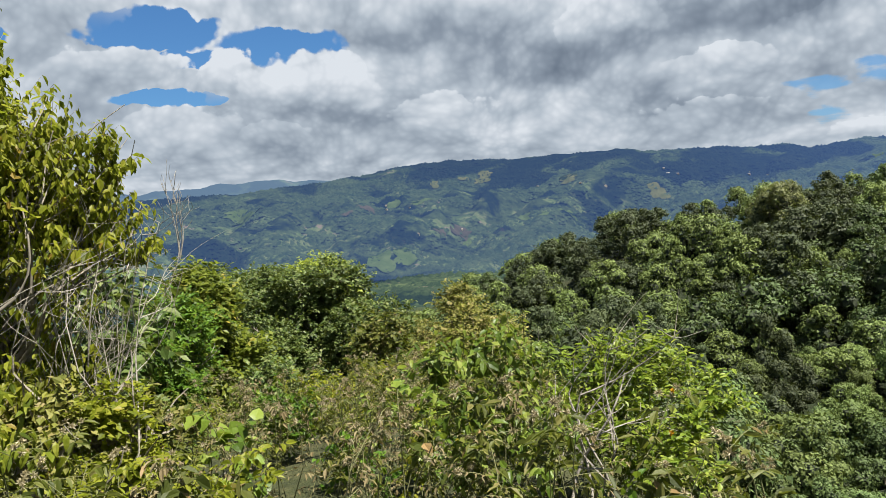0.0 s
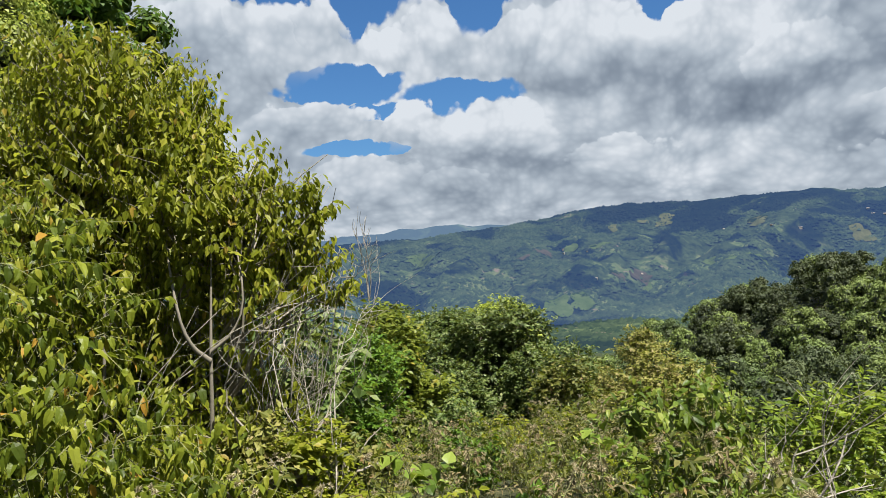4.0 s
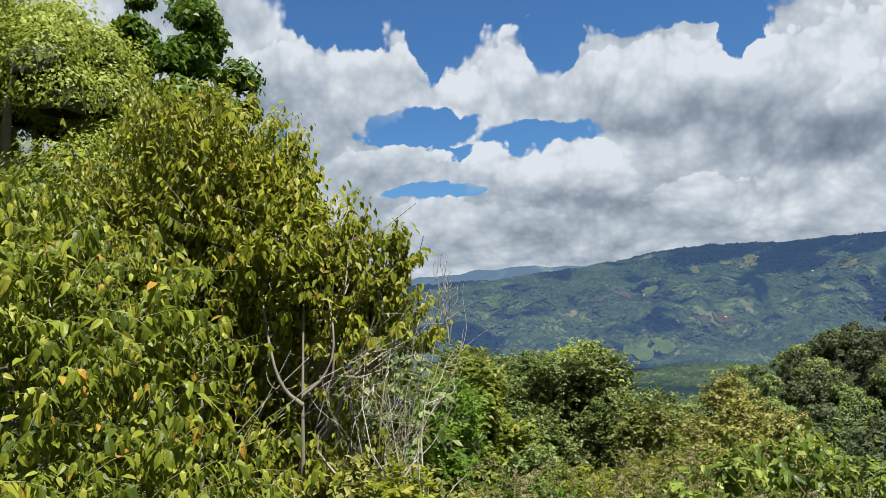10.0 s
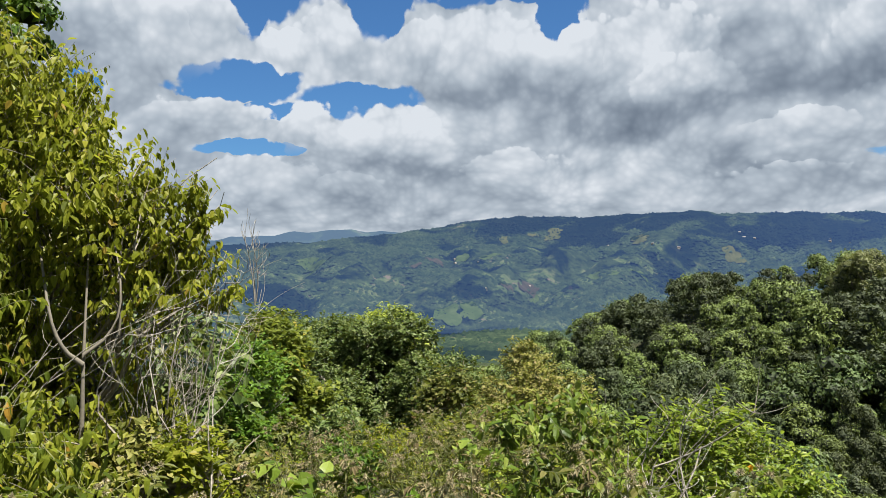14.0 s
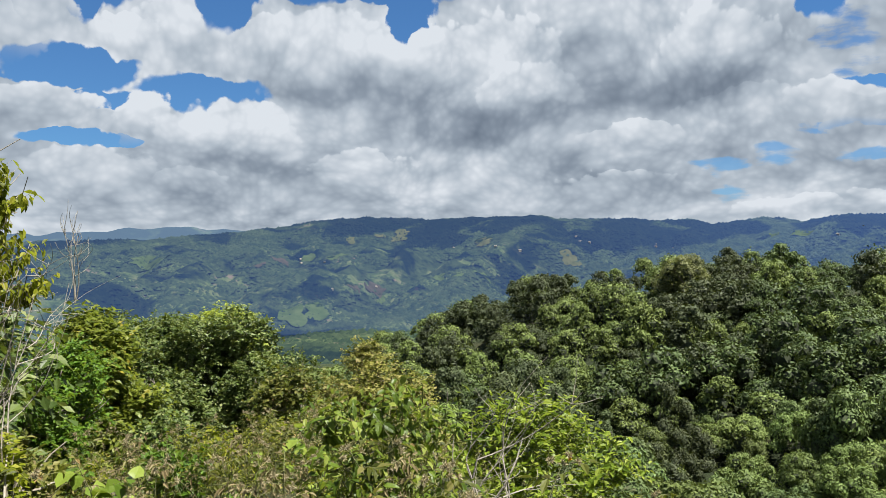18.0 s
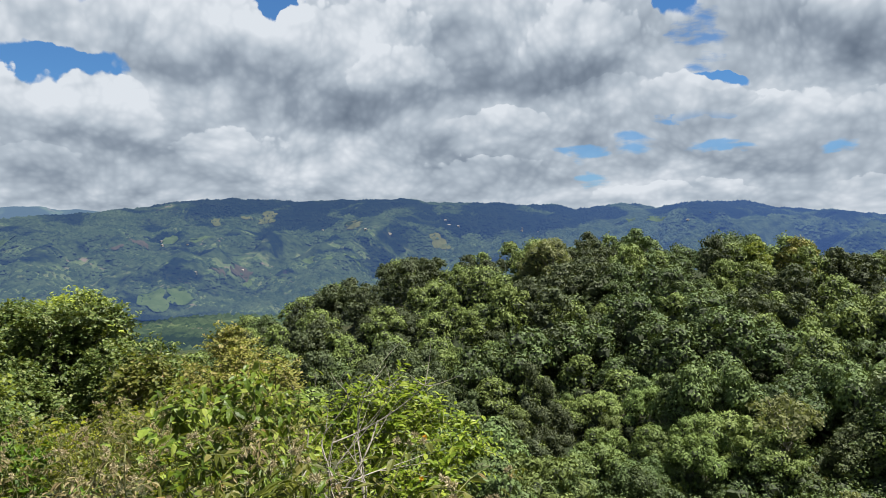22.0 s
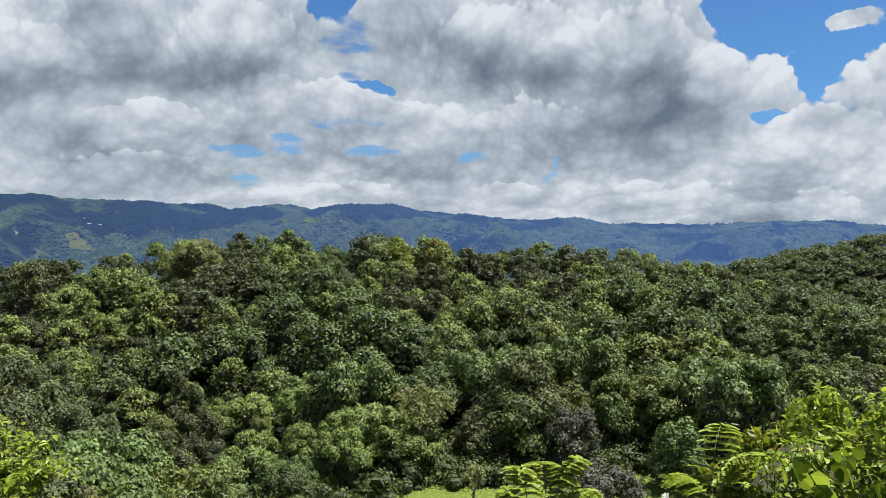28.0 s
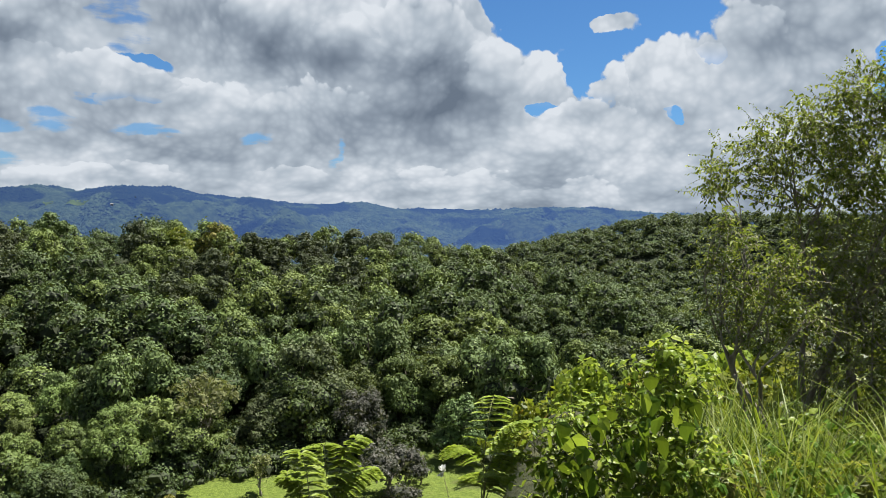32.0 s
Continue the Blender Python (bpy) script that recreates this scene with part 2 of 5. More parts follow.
sun = new("sun", bpy.data.lights.new("sun", "SUN"))
sun.data.energy, sun.data.angle, sun.data.color = 4.9, radians(0.6), (1.0, 0.96, 0.88)
sd = Vector((-math.sin(radians(SUN_AZ)) * math.cos(radians(SUN_EL)), math.cos(radians(SUN_AZ)) * math.cos(radians(SUN_EL)), math.sin(radians(SUN_EL))))
sun.matrix_world = look(sd * 50, (0, 0, 0))


# ---------------------------------------------------------------- materials
def leaf_material(name, colours, thin=0.35, rough=0.5, vary=0.3, accent=None):
    """Leaf colours that change from leaf to leaf, from plant to plant and in patches."""
    m = bpy.data.materials.new(name)
    m.use_nodes = True
    N = Nodes(m.node_tree)
    geo = N.add("ShaderNodeNewGeometry")
    each = geo.outputs["Random Per Island"]
    k = len(colours)
    stops = [(i / max(k - 1, 1) * (0.972 if accent else 1.0), c) for i, c in enumerate(colours)]
    col = N.ramp(each, stops + ([(0.985, accent)] if accent else []))
    ob = N.add("ShaderNodeObjectInfo").outputs["Random"]
    pos = N.add("ShaderNodeTexCoord").outputs["Object"]
    patch = N.noise(pos, 1.1, 3.0).outputs[0]
    val = N.math("ADD", N.math("MULTIPLY_ADD", ob, vary, 1.0 - vary / 2), N.math("MULTIPLY_ADD", patch, 0.5, -0.25))
    crowns = N.noise(N.add("ShaderNodeNewGeometry").outputs["Position"], 0.13, 2.0)
    val = N.math("ADD", val, N.math("MULTIPLY_ADD", crowns.outputs[0], 1.1 * vary, -0.55 * vary))
    hue = N.math("MULTIPLY_ADD", N.math("FRACT", N.math("MULTIPLY", ob, 7.31)), -0.007 * vary / 0.3, 0.5)
    hue = N.math("ADD", hue, N.math("MULTIPLY_ADD", N.add("ShaderNodeSeparateColor", {0: crowns.outputs[1]}).outputs[1], 0.04 * vary, -0.02 * vary))
    col = N.add("ShaderNodeHueSaturation", {"Hue": hue, "Saturation": 1.0, "Value": N.math("MULTIPLY", val, 0.60), "Color": col}).outputs[0]
    fine = N.noise(pos, 60.0, 3.0)
    bump = N.add("ShaderNodeBump", {"Strength": 0.25, "Distance": 0.01, "Height": fine.outputs[0]}).outputs[0]
    b = N.add("ShaderNodeBsdfPrincipled", {"Base Color": col, "Roughness": rough, "Normal": bump, "Specular IOR Level": 0.16})
    glow = N.mix(0.5, col, (0.30, 0.36, 0.02, 1))
    t = N.add("ShaderNodeBsdfTranslucent", {0: N.mix(0.55, col, glow)})
    s = N.add("ShaderNodeMixShader", {0: thin, 1: b.outputs[0], 2: t.outputs[0]})
    out = N.add("ShaderNodeOutputMaterial")
    N.tree.links.new(s.outputs[0], out.inputs[0])
    return m


def bark_material(name, a, b, scale=14.0):
    m = bpy.data.materials.new(name)
    m.use_nodes = True
    N = Nodes(m.node_tree)
    pos = N.add("ShaderNodeTexCoord").outputs["Object"]
    n = N.noise(pos, scale, 6.0, 0.65)
    big = N.noise(pos, scale * 0.12, 3.0)
    col = N.ramp(N.math("MULTIPLY_ADD", big.outputs[0], 0.5, N.math("MULTIPLY", n.outputs[0], 0.5)), [(0.3, a), (0.7, b)])
    bump = N.add("ShaderNodeBump", {"Strength": 0.6, "Distance": 0.02, "Height": n.outputs[0]}).outputs[0]
    p = N.add("ShaderNodeBsdfPrincipled", {"Base Color": col, "Roughness": 0.9, "Normal": bump})
    out = N.add("ShaderNodeOutputMaterial")
    N.tree.links.new(p.outputs[0], out.inputs[0])
    return m


def ground_material(name, tones):
    m = bpy.data.materials.new(name)
    m.use_nodes = True
    N = Nodes(m.node_tree)
    pos = N.add("ShaderNodeTexCoord").outputs["Object"]
    fine = N.noise(pos, 3.0, 8.0, 0.7)
    mid = N.noise(pos, 0.22, 5.0, 0.6)
    wide = N.noise(pos, 0.02, 4.0)
    grass = N.ramp(fine.outputs[0], [(0.3, tones[0]), (0.5, tones[1]), (0.72, tones[2])])
    dry = N.mix(0.6, grass, N.ramp(fine.outputs[0], [(0.3, (0.02, 0.02, 0.01)), (0.7, (0.055, 0.05, 0.022))]))
    col = N.mix(N.step(mid.outputs[0], 0.52, 0.66), grass, dry)
    col = N.mix(N.step(wide.outputs[0], 0.45, 0.65, 0.0, 0.35), col, (0.05, 0.085, 0.02, 1))
    bump = N.add("ShaderNodeBump", {"Strength": 0.9, "Distance": 0.25, "Height": fine.outputs[0]}).outputs[0]
    p = N.add("ShaderNodeBsdfPrincipled", {"Base Color": col, "Roughness": 0.95, "Normal": bump, "Specular IOR Level": 0.2})
    out = N.add("ShaderNodeOutputMaterial")
    N.tree.links.new(p.outputs[0], out.inputs[0])
    return m


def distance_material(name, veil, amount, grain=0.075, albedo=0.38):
    """Wooded slopes with fields, seen through miles of air; bluish emission paints the haze."""
    m = bpy.data.materials.new(name)
    m.use_nodes = True
    N = Nodes(m.node_tree)
    pos = N.add("ShaderNodeTexCoord").outputs["Object"]
    trees = N.add("ShaderNodeTexVoronoi", {"Vector": pos, "Scale": grain, "Randomness": 1.0}, feature="F1")
    clump = N.noise(pos, grain * 0.45, 6.0, 0.65)
    cloud_shade = N.noise(pos, 0.0042, 5.0, 0.55, 0.6)
    field = N.noise(pos, 0.0085, 4.0, 0.6, 0.4)
    wood = N.ramp(clump.outputs[0], [(0.38, (0.020, 0.034, 0.014)), (0.5, (0.036, 0.056, 0.022)), (0.62, (0.058, 0.082, 0.034))])
    wood = N.mix(0.5, wood, N.ramp(trees.outputs["Color"], [(0.15, (0.018, 0.030, 0.013)), (0.85, (0.060, 0.086, 0.036))]))
    open_land = N.ramp(clump.outputs[0], [(0.35, (0.05, 0.078, 0.030)), (0.5, (0.095, 0.132, 0.048)), (0.7, (0.16, 0.17, 0.082))])
    bare = N.noise(pos, 0.012, 3.0, 0.6, 0.3)
    open_land = N.mix(N.step(bare.outputs[0], 0.6, 0.68), open_land, (0.19, 0.15, 0.11, 1))
    east = N.add("ShaderNodeSeparateXYZ", {0: pos}).outputs[0]
    up = N.add("ShaderNodeSeparateXYZ", {0: pos}).outputs[2]
    clear = N.math("ADD", field.outputs[0], N.step(up, -90.0, 100.0, 0.06, -0.05))
    clear = N.math("SUBTRACT", clear, N.step(east, 500.0, 1700.0, 0.0, 0.12))
    col = N.mix(N.step(clear, 0.54, 0.62, 0.0, 0.85), wood, open_land)
    # dark noise patches paint cloud shadows on the slopes, more near the crest
    col = N.mix(N.step(N.math("SUBTRACT", cloud_shade.outputs[0], N.step(up, 40.0, 170.0, 0.0, 0.10)), 0.41, 0.50, 0.85, 0.0), col, (0.007, 0.015, 0.012, 1))
    bump = N.add("ShaderNodeBump", {"Strength": 0.8, "Distance": 5.0, "Height": N.math("SUBTRACT", clump.outputs[0], N.math("MULTIPLY", trees.outputs[0], 0.04))}).outputs[0]
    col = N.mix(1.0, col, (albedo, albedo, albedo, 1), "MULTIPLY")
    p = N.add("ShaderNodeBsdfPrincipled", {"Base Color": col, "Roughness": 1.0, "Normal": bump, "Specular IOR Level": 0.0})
    # painted haze: the surface itself emits, more strongly to the east
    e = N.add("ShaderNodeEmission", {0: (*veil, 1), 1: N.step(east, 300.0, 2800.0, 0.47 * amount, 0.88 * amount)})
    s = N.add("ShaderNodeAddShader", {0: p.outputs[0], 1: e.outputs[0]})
    out = N.add("ShaderNodeOutputMaterial")
    N.tree.links.new(s.outputs[0], out.inputs[0])
    return m


M_GROUND = ground_material("meadow_grass", ((0.040, 0.062, 0.009), (0.078, 0.108, 0.015), (0.125, 0.155, 0.032)))
M_BRUSH = ground_material("brush_ground", ((0.022, 0.027, 0.010), (0.040, 0.046, 0.016), (0.085, 0.08, 0.034)))
# near-black colour for shells added inside crowns, standing for their inner shade
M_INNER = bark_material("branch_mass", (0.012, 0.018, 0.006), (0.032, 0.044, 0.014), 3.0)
# forest floor with the shade between the trees put into its colour
M_SHADED_FLOOR = ground_material("shaded_forest_floor", ((0.006, 0.010, 0.004), (0.012, 0.018, 0.006), (0.022, 0.027, 0.010)))
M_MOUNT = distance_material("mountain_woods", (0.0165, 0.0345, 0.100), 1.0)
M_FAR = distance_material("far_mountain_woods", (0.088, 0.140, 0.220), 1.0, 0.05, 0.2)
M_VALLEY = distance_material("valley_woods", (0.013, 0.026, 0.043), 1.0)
M_WOOD = leaf_material("forest_leaves", [(0.070, 0.116, 0.036), (0.097, 0.154, 0.048), (0.132, 0.197, 0.064)], 0.10, 0.6, 0.8)
M_WOOD_B = leaf_material("yellowish_forest_leaves", [(0.105, 0.157, 0.040), (0.135, 0.198, 0.052), (0.175, 0.245, 0.070)], 0.12, 0.6, 0.9)
M_WOOD_C = leaf_material("dull_forest_leaves", [(0.060, 0.087, 0.034), (0.078, 0.108, 0.044), (0.100, 0.132, 0.058)], 0.10, 0.6, 0.9)
M_WOODFAR = leaf_material("far_forest_leaves", [(0.045, 0.079, 0.033), (0.081, 0.126, 0.053), (0.135, 0.187, 0.081)], 0.2, 0.6, 0.5)
M_OLIVE = leaf_material("olive_leaves", [(0.119, 0.152, 0.011), (0.236, 0.278, 0.020), (0.355, 0.388, 0.033), (0.473, 0.472, 0.066)], 0.55, 0.42, 0.15, (0.44, 0.32, 0.05))
M_LIME = leaf_material("lime_leaves", [(0.066, 0.099, 0.016), (0.131, 0.178, 0.024), (0.208, 0.257, 0.036), (0.285, 0.323, 0.060)], 0.45, 0.4, 0.2, (0.40, 0.34, 0.05))
M_THICKET = leaf_material("thicket_leaves", [(0.055, 0.086, 0.010), (0.118, 0.162, 0.015), (0.21, 0.258, 0.024), (0.36, 0.375, 0.048)], 0.45, 0.4, 0.3, (0.46, 0.27, 0.04))
M_FEATHER = leaf_material("feathery_leaves", [(0.25, 0.32, 0.048), (0.35, 0.42, 0.066), (0.46, 0.52, 0.10)], 0.4, 0.5, 0.2)
M_GREEN = leaf_material("green_leaves", [(0.04, 0.095, 0.010), (0.075, 0.155, 0.014), (0.13, 0.21, 0.022)], 0.35, 0.42, 0.2)
M_FRESH = leaf_material("fresh_leaves", [(0.06, 0.14, 0.014), (0.115, 0.24, 0.022), (0.19, 0.33, 0.036)], 0.4, 0.42, 0.15)
M_DARK = leaf_material("dark_leaves", [(0.038, 0.069, 0.014), (0.076, 0.122, 0.026), (0.132, 0.185, 0.046), (0.238, 0.275, 0.106)], 0.25, 0.42, 0.25)
M_RUST = leaf_material("brownish_leaves", [(0.11, 0.125, 0.024), (0.20, 0.212, 0.04), (0.30, 0.29, 0.065), (0.33, 0.27, 0.11)], 0.3, 0.55, 0.2)
M_WEED = leaf_material("weed_leaves", [(0.050, 0.068, 0.011), (0.098, 0.122, 0.019), (0.165, 0.180, 0.036), (0.27, 0.255, 0.080)], 0.32, 0.5, 0.45, (0.36, 0.24, 0.10))
M_GREY = leaf_material("grey_leaves", [(0.05, 0.056, 0.045), (0.095, 0.098, 0.08), (0.17, 0.165, 0.14)], 0.2, 0.6, 0.2)
M_SLENDER = leaf_material("slender_tree_leaves", [(0.075, 0.115, 0.020), (0.145, 0.205, 0.030), (0.24, 0.305, 0.046), (0.36, 0.41, 0.085)], 0.42, 0.42, 0.15)
M_BUSH = leaf_material("bush_leaves", [(0.065, 0.115, 0.014), (0.125, 0.205, 0.024), (0.215, 0.31, 0.042), (0.36, 0.43, 0.085)], 0.40, 0.36, 0.25)
M_VINE = leaf_material("vine_leaves", [(0.10, 0.17, 0.016), (0.21, 0.32, 0.03), (0.34, 0.46, 0.055), (0.48, 0.56, 0.10)], 0.5, 0.36, 0.15)
M_FROND = leaf_material("frond_leaflets", [(0.221, 0.323, 0.030), (0.331, 0.446, 0.050), (0.423, 0.522, 0.090)], 0.45, 0.45, 0.1)
M_PALE = leaf_material("pale_leaves", [(0.14, 0.16, 0.06), (0.21, 0.23, 0.095), (0.29, 0.30, 0.145)], 0.35, 0.6, 0.2)
M_COOL = leaf_material("blue_green_leaves", [(0.075, 0.115, 0.036), (0.105, 0.155, 0.050), (0.14, 0.195, 0.068)], 0.25, 0.6, 0.2)
M_PETAL = leaf_material("white_petals", [(0.8, 0.8, 0.76), (0.7, 0.72, 0.66)], 0.3, 0.5, 0.05)
M_GRASS = leaf_material("grass_blades", [(0.075, 0.130, 0.014), (0.150, 0.228, 0.026), (0.235, 0.310, 0.040), (0.33, 0.38, 0.08)], 0.4, 0.45, 0.3)
M_STRAW = leaf_material("straw", [(0.40, 0.33, 0.18), (0.55, 0.47, 0.28), (0.70, 0.62, 0.42)], 0.2, 0.7, 0.25)
M_DRYLEAF = leaf_material("withered_leaves", [(0.17, 0.13, 0.06), (0.26, 0.21, 0.10), (0.33, 0.28, 0.15)], 0.2, 0.7, 0.25)
M_FLOWER = leaf_material("orange_petals", [(0.62, 0.26, 0.01), (0.70, 0.36, 0.02)], 0.3, 0.5, 0.1)
M_BARK = bark_material("grey_bark", (0.10, 0.085, 0.065), (0.26, 0.23, 0.18))
M_DRY = bark_material("bleached_twigs", (0.13, 0.115, 0.092), (0.31, 0.28, 0.23), 30.0)
M_STEM = bark_material("green_stems", (0.06, 0.075, 0.025), (0.15, 0.14, 0.05), 30.0)
M_TRUNK = bark_material("forest_bark", (0.07, 0.06, 0.045), (0.18, 0.16, 0.12), 4.0)


# ---------------------------------------------------------------- mesh tools
def mesh_of(name, V, F, mat, smooth=False):
    me = bpy.data.meshes.new(name)
    V, F = np.asarray(V, np.float32), np.asarray(F, np.int32)
    n, k = F.shape
    me.vertices.add(len(V))
    me.vertices.foreach_set("co", V.ravel())
    me.loops.add(n * k)
    me.loops.foreach_set("vertex_index", F.ravel())
    me.polygons.add(n)
    me.polygons.foreach_set("loop_start", np.arange(0, n * k, k, dtype=np.int32))
    me.polygons.foreach_set("use_smooth", np.full(n, smooth))
    me.materials.append(mat)
    me.update(calc_edges=True)
    return me


def part(name, V, F, mat, parent, label="", smooth=False, kind=""):
    ob = new(name, mesh_of(name, V, F, mat, smooth))
    ob.parent = parent
    return tagged(ob, label, kind=kind)


def foliage(name, leaves, twigs, mat, bark, parent, label=""):
    """Leaves with the thin twigs that bear them, as one mass."""
    (lv, lf), (tv, tf) = leaves, twigs
    tri = np.concatenate([tf[:, [0, 1, 2]], tf[:, [0, 2, 3]]]) + len(lv)
    ob = part(name, np.concatenate([lv, tv]), np.concatenate([lf, tri]), mat, parent, label, kind="stuff")
    ob.data.materials.append(bark)
    ob.data.polygons.foreach_set("material_index", np.repeat([0, 1], [len(lf), len(tri)]).astype(np.int32))
    return ob


def branches(name, lines, rad, sides, mat, parent):
    return [part(name, *tubes([l], [r], sides), mat, parent, smooth=True) for l, r in zip(lines, rad)]


def thing(name, at, label, category, group=""):
    ob = new(name)
    ob.location = at
    ob.empty_display_size = 0.2
    return tagged(ob, label, category, group)


def unit(v):
    return v / np.maximum(np.linalg.norm(v, axis=-1, keepdims=True), 1e-9)


def P(az, el, d):
    a, e = radians(az), radians(el)
    return np.array([-math.sin(a) * math.cos(e), math.cos(a) * math.cos(e), math.sin(e)]) * d


END = np.array((0.55, -0.22, 0.0))


def Q(az, el, d):
    """The same, seen from the end of the walk."""
    return P(az, el, d) + END


# leaf shapes along +x, normal +z, one unit long
DIAMOND_V = np.array([[0, 0, 0], [0.45, 0.30, 0.06], [1, 0, -0.05], [0.45, -0.30, 0.06]])
DIAMOND_F = np.array([[0, 1, 2], [0, 2, 3]])


def blade_shape(width, sag, fold, where=0.42):
    x1, x2 = where * 0.6, where + 0.28
    V = [[0, 0, 0], [x1, 0, 0.02], [x2, 0, -sag * 0.4], [1, 0, -sag],
         [x1, width * 0.47, fold], [x2, width * 0.36, fold * 0.8 - sag * 0.4], [x1, -width * 0.47, fold], [x2, -width * 0.36, fold * 0.8 - sag * 0.4]]
    F = [[0, 1, 4], [1, 5, 4], [1, 2, 5], [2, 3, 5], [0, 6, 1], [1, 6, 7], [1, 7, 2], [2, 7, 3]]
    return np.array(V), np.array(F)




def leaf4(width, sag, fold):
    V = [[0, 0, 0], [0.30, width * 0.5, fold], [0.68, width * 0.4, fold - sag * 0.4], [1, 0, -sag], [0.68, -width * 0.4, fold - sag * 0.4], [0.30, -width * 0.5, fold]]
    return np.array(V), np.array([[0, 2, 1], [0, 3, 2], [0, 4, 3], [0, 5, 4]])


OVATE = leaf4(0.50, 0.12, 0.09)
LANCE = leaf4(0.36, 0.14, 0.07)
DIAMOND = (DIAMOND_V * [1, 1.1, 1], DIAMOND_F)
CHIP = (np.array([[0, 0.1, 0], [0.75, 0.42, 0.08], [0.95, -0.36, -0.04]]), np.array([[0, 2, 1]]))
BROAD = blade_shape(0.64, 0.2, 0.08, 0.42)
OVATE_SOFT = blade_shape(0.46, 0.22, 0.06, 0.40)
HEART = blade_shape(0.92, 0.12, 0.06, 0.36)


def lay(shape, at, tip, nor, size):
    """Copies of a leaf shape at the places given, pointing to tip, facing nor."""
    SV, SF = shape
    x = unit(tip)
    y = unit(np.cross(nor, x))
    z = np.cross(x, y)
    B = np.stack([x, y, z], 1) * size[:, None, None]
    V = np.einsum("vk,nkj->nvj", SV, B) + at[:, None, :]
    F = SF[None] + (np.arange(len(at)) * len(SV))[:, None, None]
    return V.reshape(-1, 3), F.reshape(-1, SF.shape[1])


def tubes(lines, radii, sides=5):
    """Tapered tubes. lines: (n, k, 3); radii: (n, k)."""
    lines, radii = np.asarray(lines, float), np.asarray(radii, float)
    n, k, _ = lines.shape
    t = unit(np.gradient(lines, axis=1))
    ref = np.where(np.abs(t[..., 2:3]) > 0.9, np.array([1.0, 0, 0]), np.array([0, 0, 1.0]))
    u = unit(np.cross(t, ref))
    w = np.cross(t, u)
    a = np.arange(sides) * 2 * math.pi / sides
    ring = lines[:, :, None] + radii[:, :, None, None] * (np.cos(a)[:, None] * u[:, :, None] + np.sin(a)[:, None] * w[:, :, None])
    i = np.arange(n)[:, None, None] * k * sides
    j = np.arange(k - 1)[None, :, None] * sides
    s = np.arange(sides)[None, None, :]
    s2 = (s + 1) % sides
    F = np.stack([i + j + s, i + j + s2, i + j + sides + s2, i + j + sides + s], -1)
    return ring.reshape(-1, 3), F.reshape(-1, 4)


def join(*pairs):
    V, F, o = [], [], 0
    for v, f in pairs:
        V.append(v)
        F.append(f + o)
        o += len(v)
    return np.concatenate(V), np.concatenate(F)


def limb(rng, a, b, r0, r1, k=7, wob=0.12):
    a, b = np.asarray(a, float), np.asarray(b, float)
    s = np.linspace(0, 1, k)[:, None]
    L = np.linalg.norm(b - a)
    off = rng.normal(0, wob * L, (2, 3)) * [1, 1, 0.4]
    bow = np.sin(s * math.pi) * off[0] + np.sin(s * 2 * math.pi) * off[1] * 0.4
    bow[:, 2] += (s[:, 0] ** 1.6 - s[:, 0]) * L * 0.12
    return a + (b - a) * s + bow, r0 + (r1 - r0) * s[:, 0]


def sprays(rng, starts, ways, length, per, size, shape, droop=0.5, sag=0.25, twig=0.006, spread=1.0):
    """Leafy twigs: leaves stand in turn to both sides of each twig and hang by droop."""
    n = len(starts)
    L = length * rng.uniform(0.6, 1.3, n)[:, None]
    d = unit(ways)
    s = np.linspace(0, 1, 3)
    lines = starts[:, None] + d[:, None] * (L[:, None] * s[None, :, None])
    lines[..., 2] -= sag * L * s[None] ** 2
    tw = tubes(lines, twig * (1 - 0.7 * s)[None].repeat(n, 0), 3)
    f = (np.arange(per) + 0.6) / per
    f = 0.12 + 0.9 * f[None] + rng.uniform(-0.04, 0.04, (n, per))
    at = starts[:, None] + d[:, None] * (L[:, None] * f[..., None])
    at[..., 2] -= sag * L * f ** 2
    side = unit(np.cross(d, np.array([0, 0, 1.0]) + rng.normal(0, 0.3, (n, 3))))
    sign = np.where(np.arange(per) % 2 == 0, 1.0, -1.0)[None, :, None]
    tip = side[:, None] * sign * spread + d[:, None] * 0.7 + rng.normal(0, 0.35, (n, per, 3))
    tip[..., 2] -= droop * rng.uniform(0.4, 1.8, (n, per))
    nor = np.array([0, 0, 1.0]) + rng.normal(0, 0.45, (n, per, 3)) + d[:, None] * 0.5
    sz = size * rng.uniform(0.45, 1.0, n * per) ** 0.8 * np.repeat(rng.uniform(0.75, 1.5, n), per)
    lv = lay(shape, at.reshape(-1, 3), tip.reshape(-1, 3), nor.reshape(-1, 3), sz)
    return lv, tw


def ball_points(rng, n, centre, radii, low=-0.5, shell=0.55):
    d = unit(rng.normal(0, 1, (n * 3, 3)))
    d = d[d[:, 2] > low][:n]
    lump = 1 + 0.16 * np.sin(d[:, 0] * 5 + centre[0] * 3) * np.cos(d[:, 1] * 6 + centre[1] * 5) + 0.12 * np.sin(d[:, 2] * 7 + centre[2] * 4)
    r = (shell + (1 - shell) * rng.uniform(0, 1, len(d)) ** 0.6) * lump
    return np.asarray(centre) + d * r[:, None] * np.asarray(radii), d


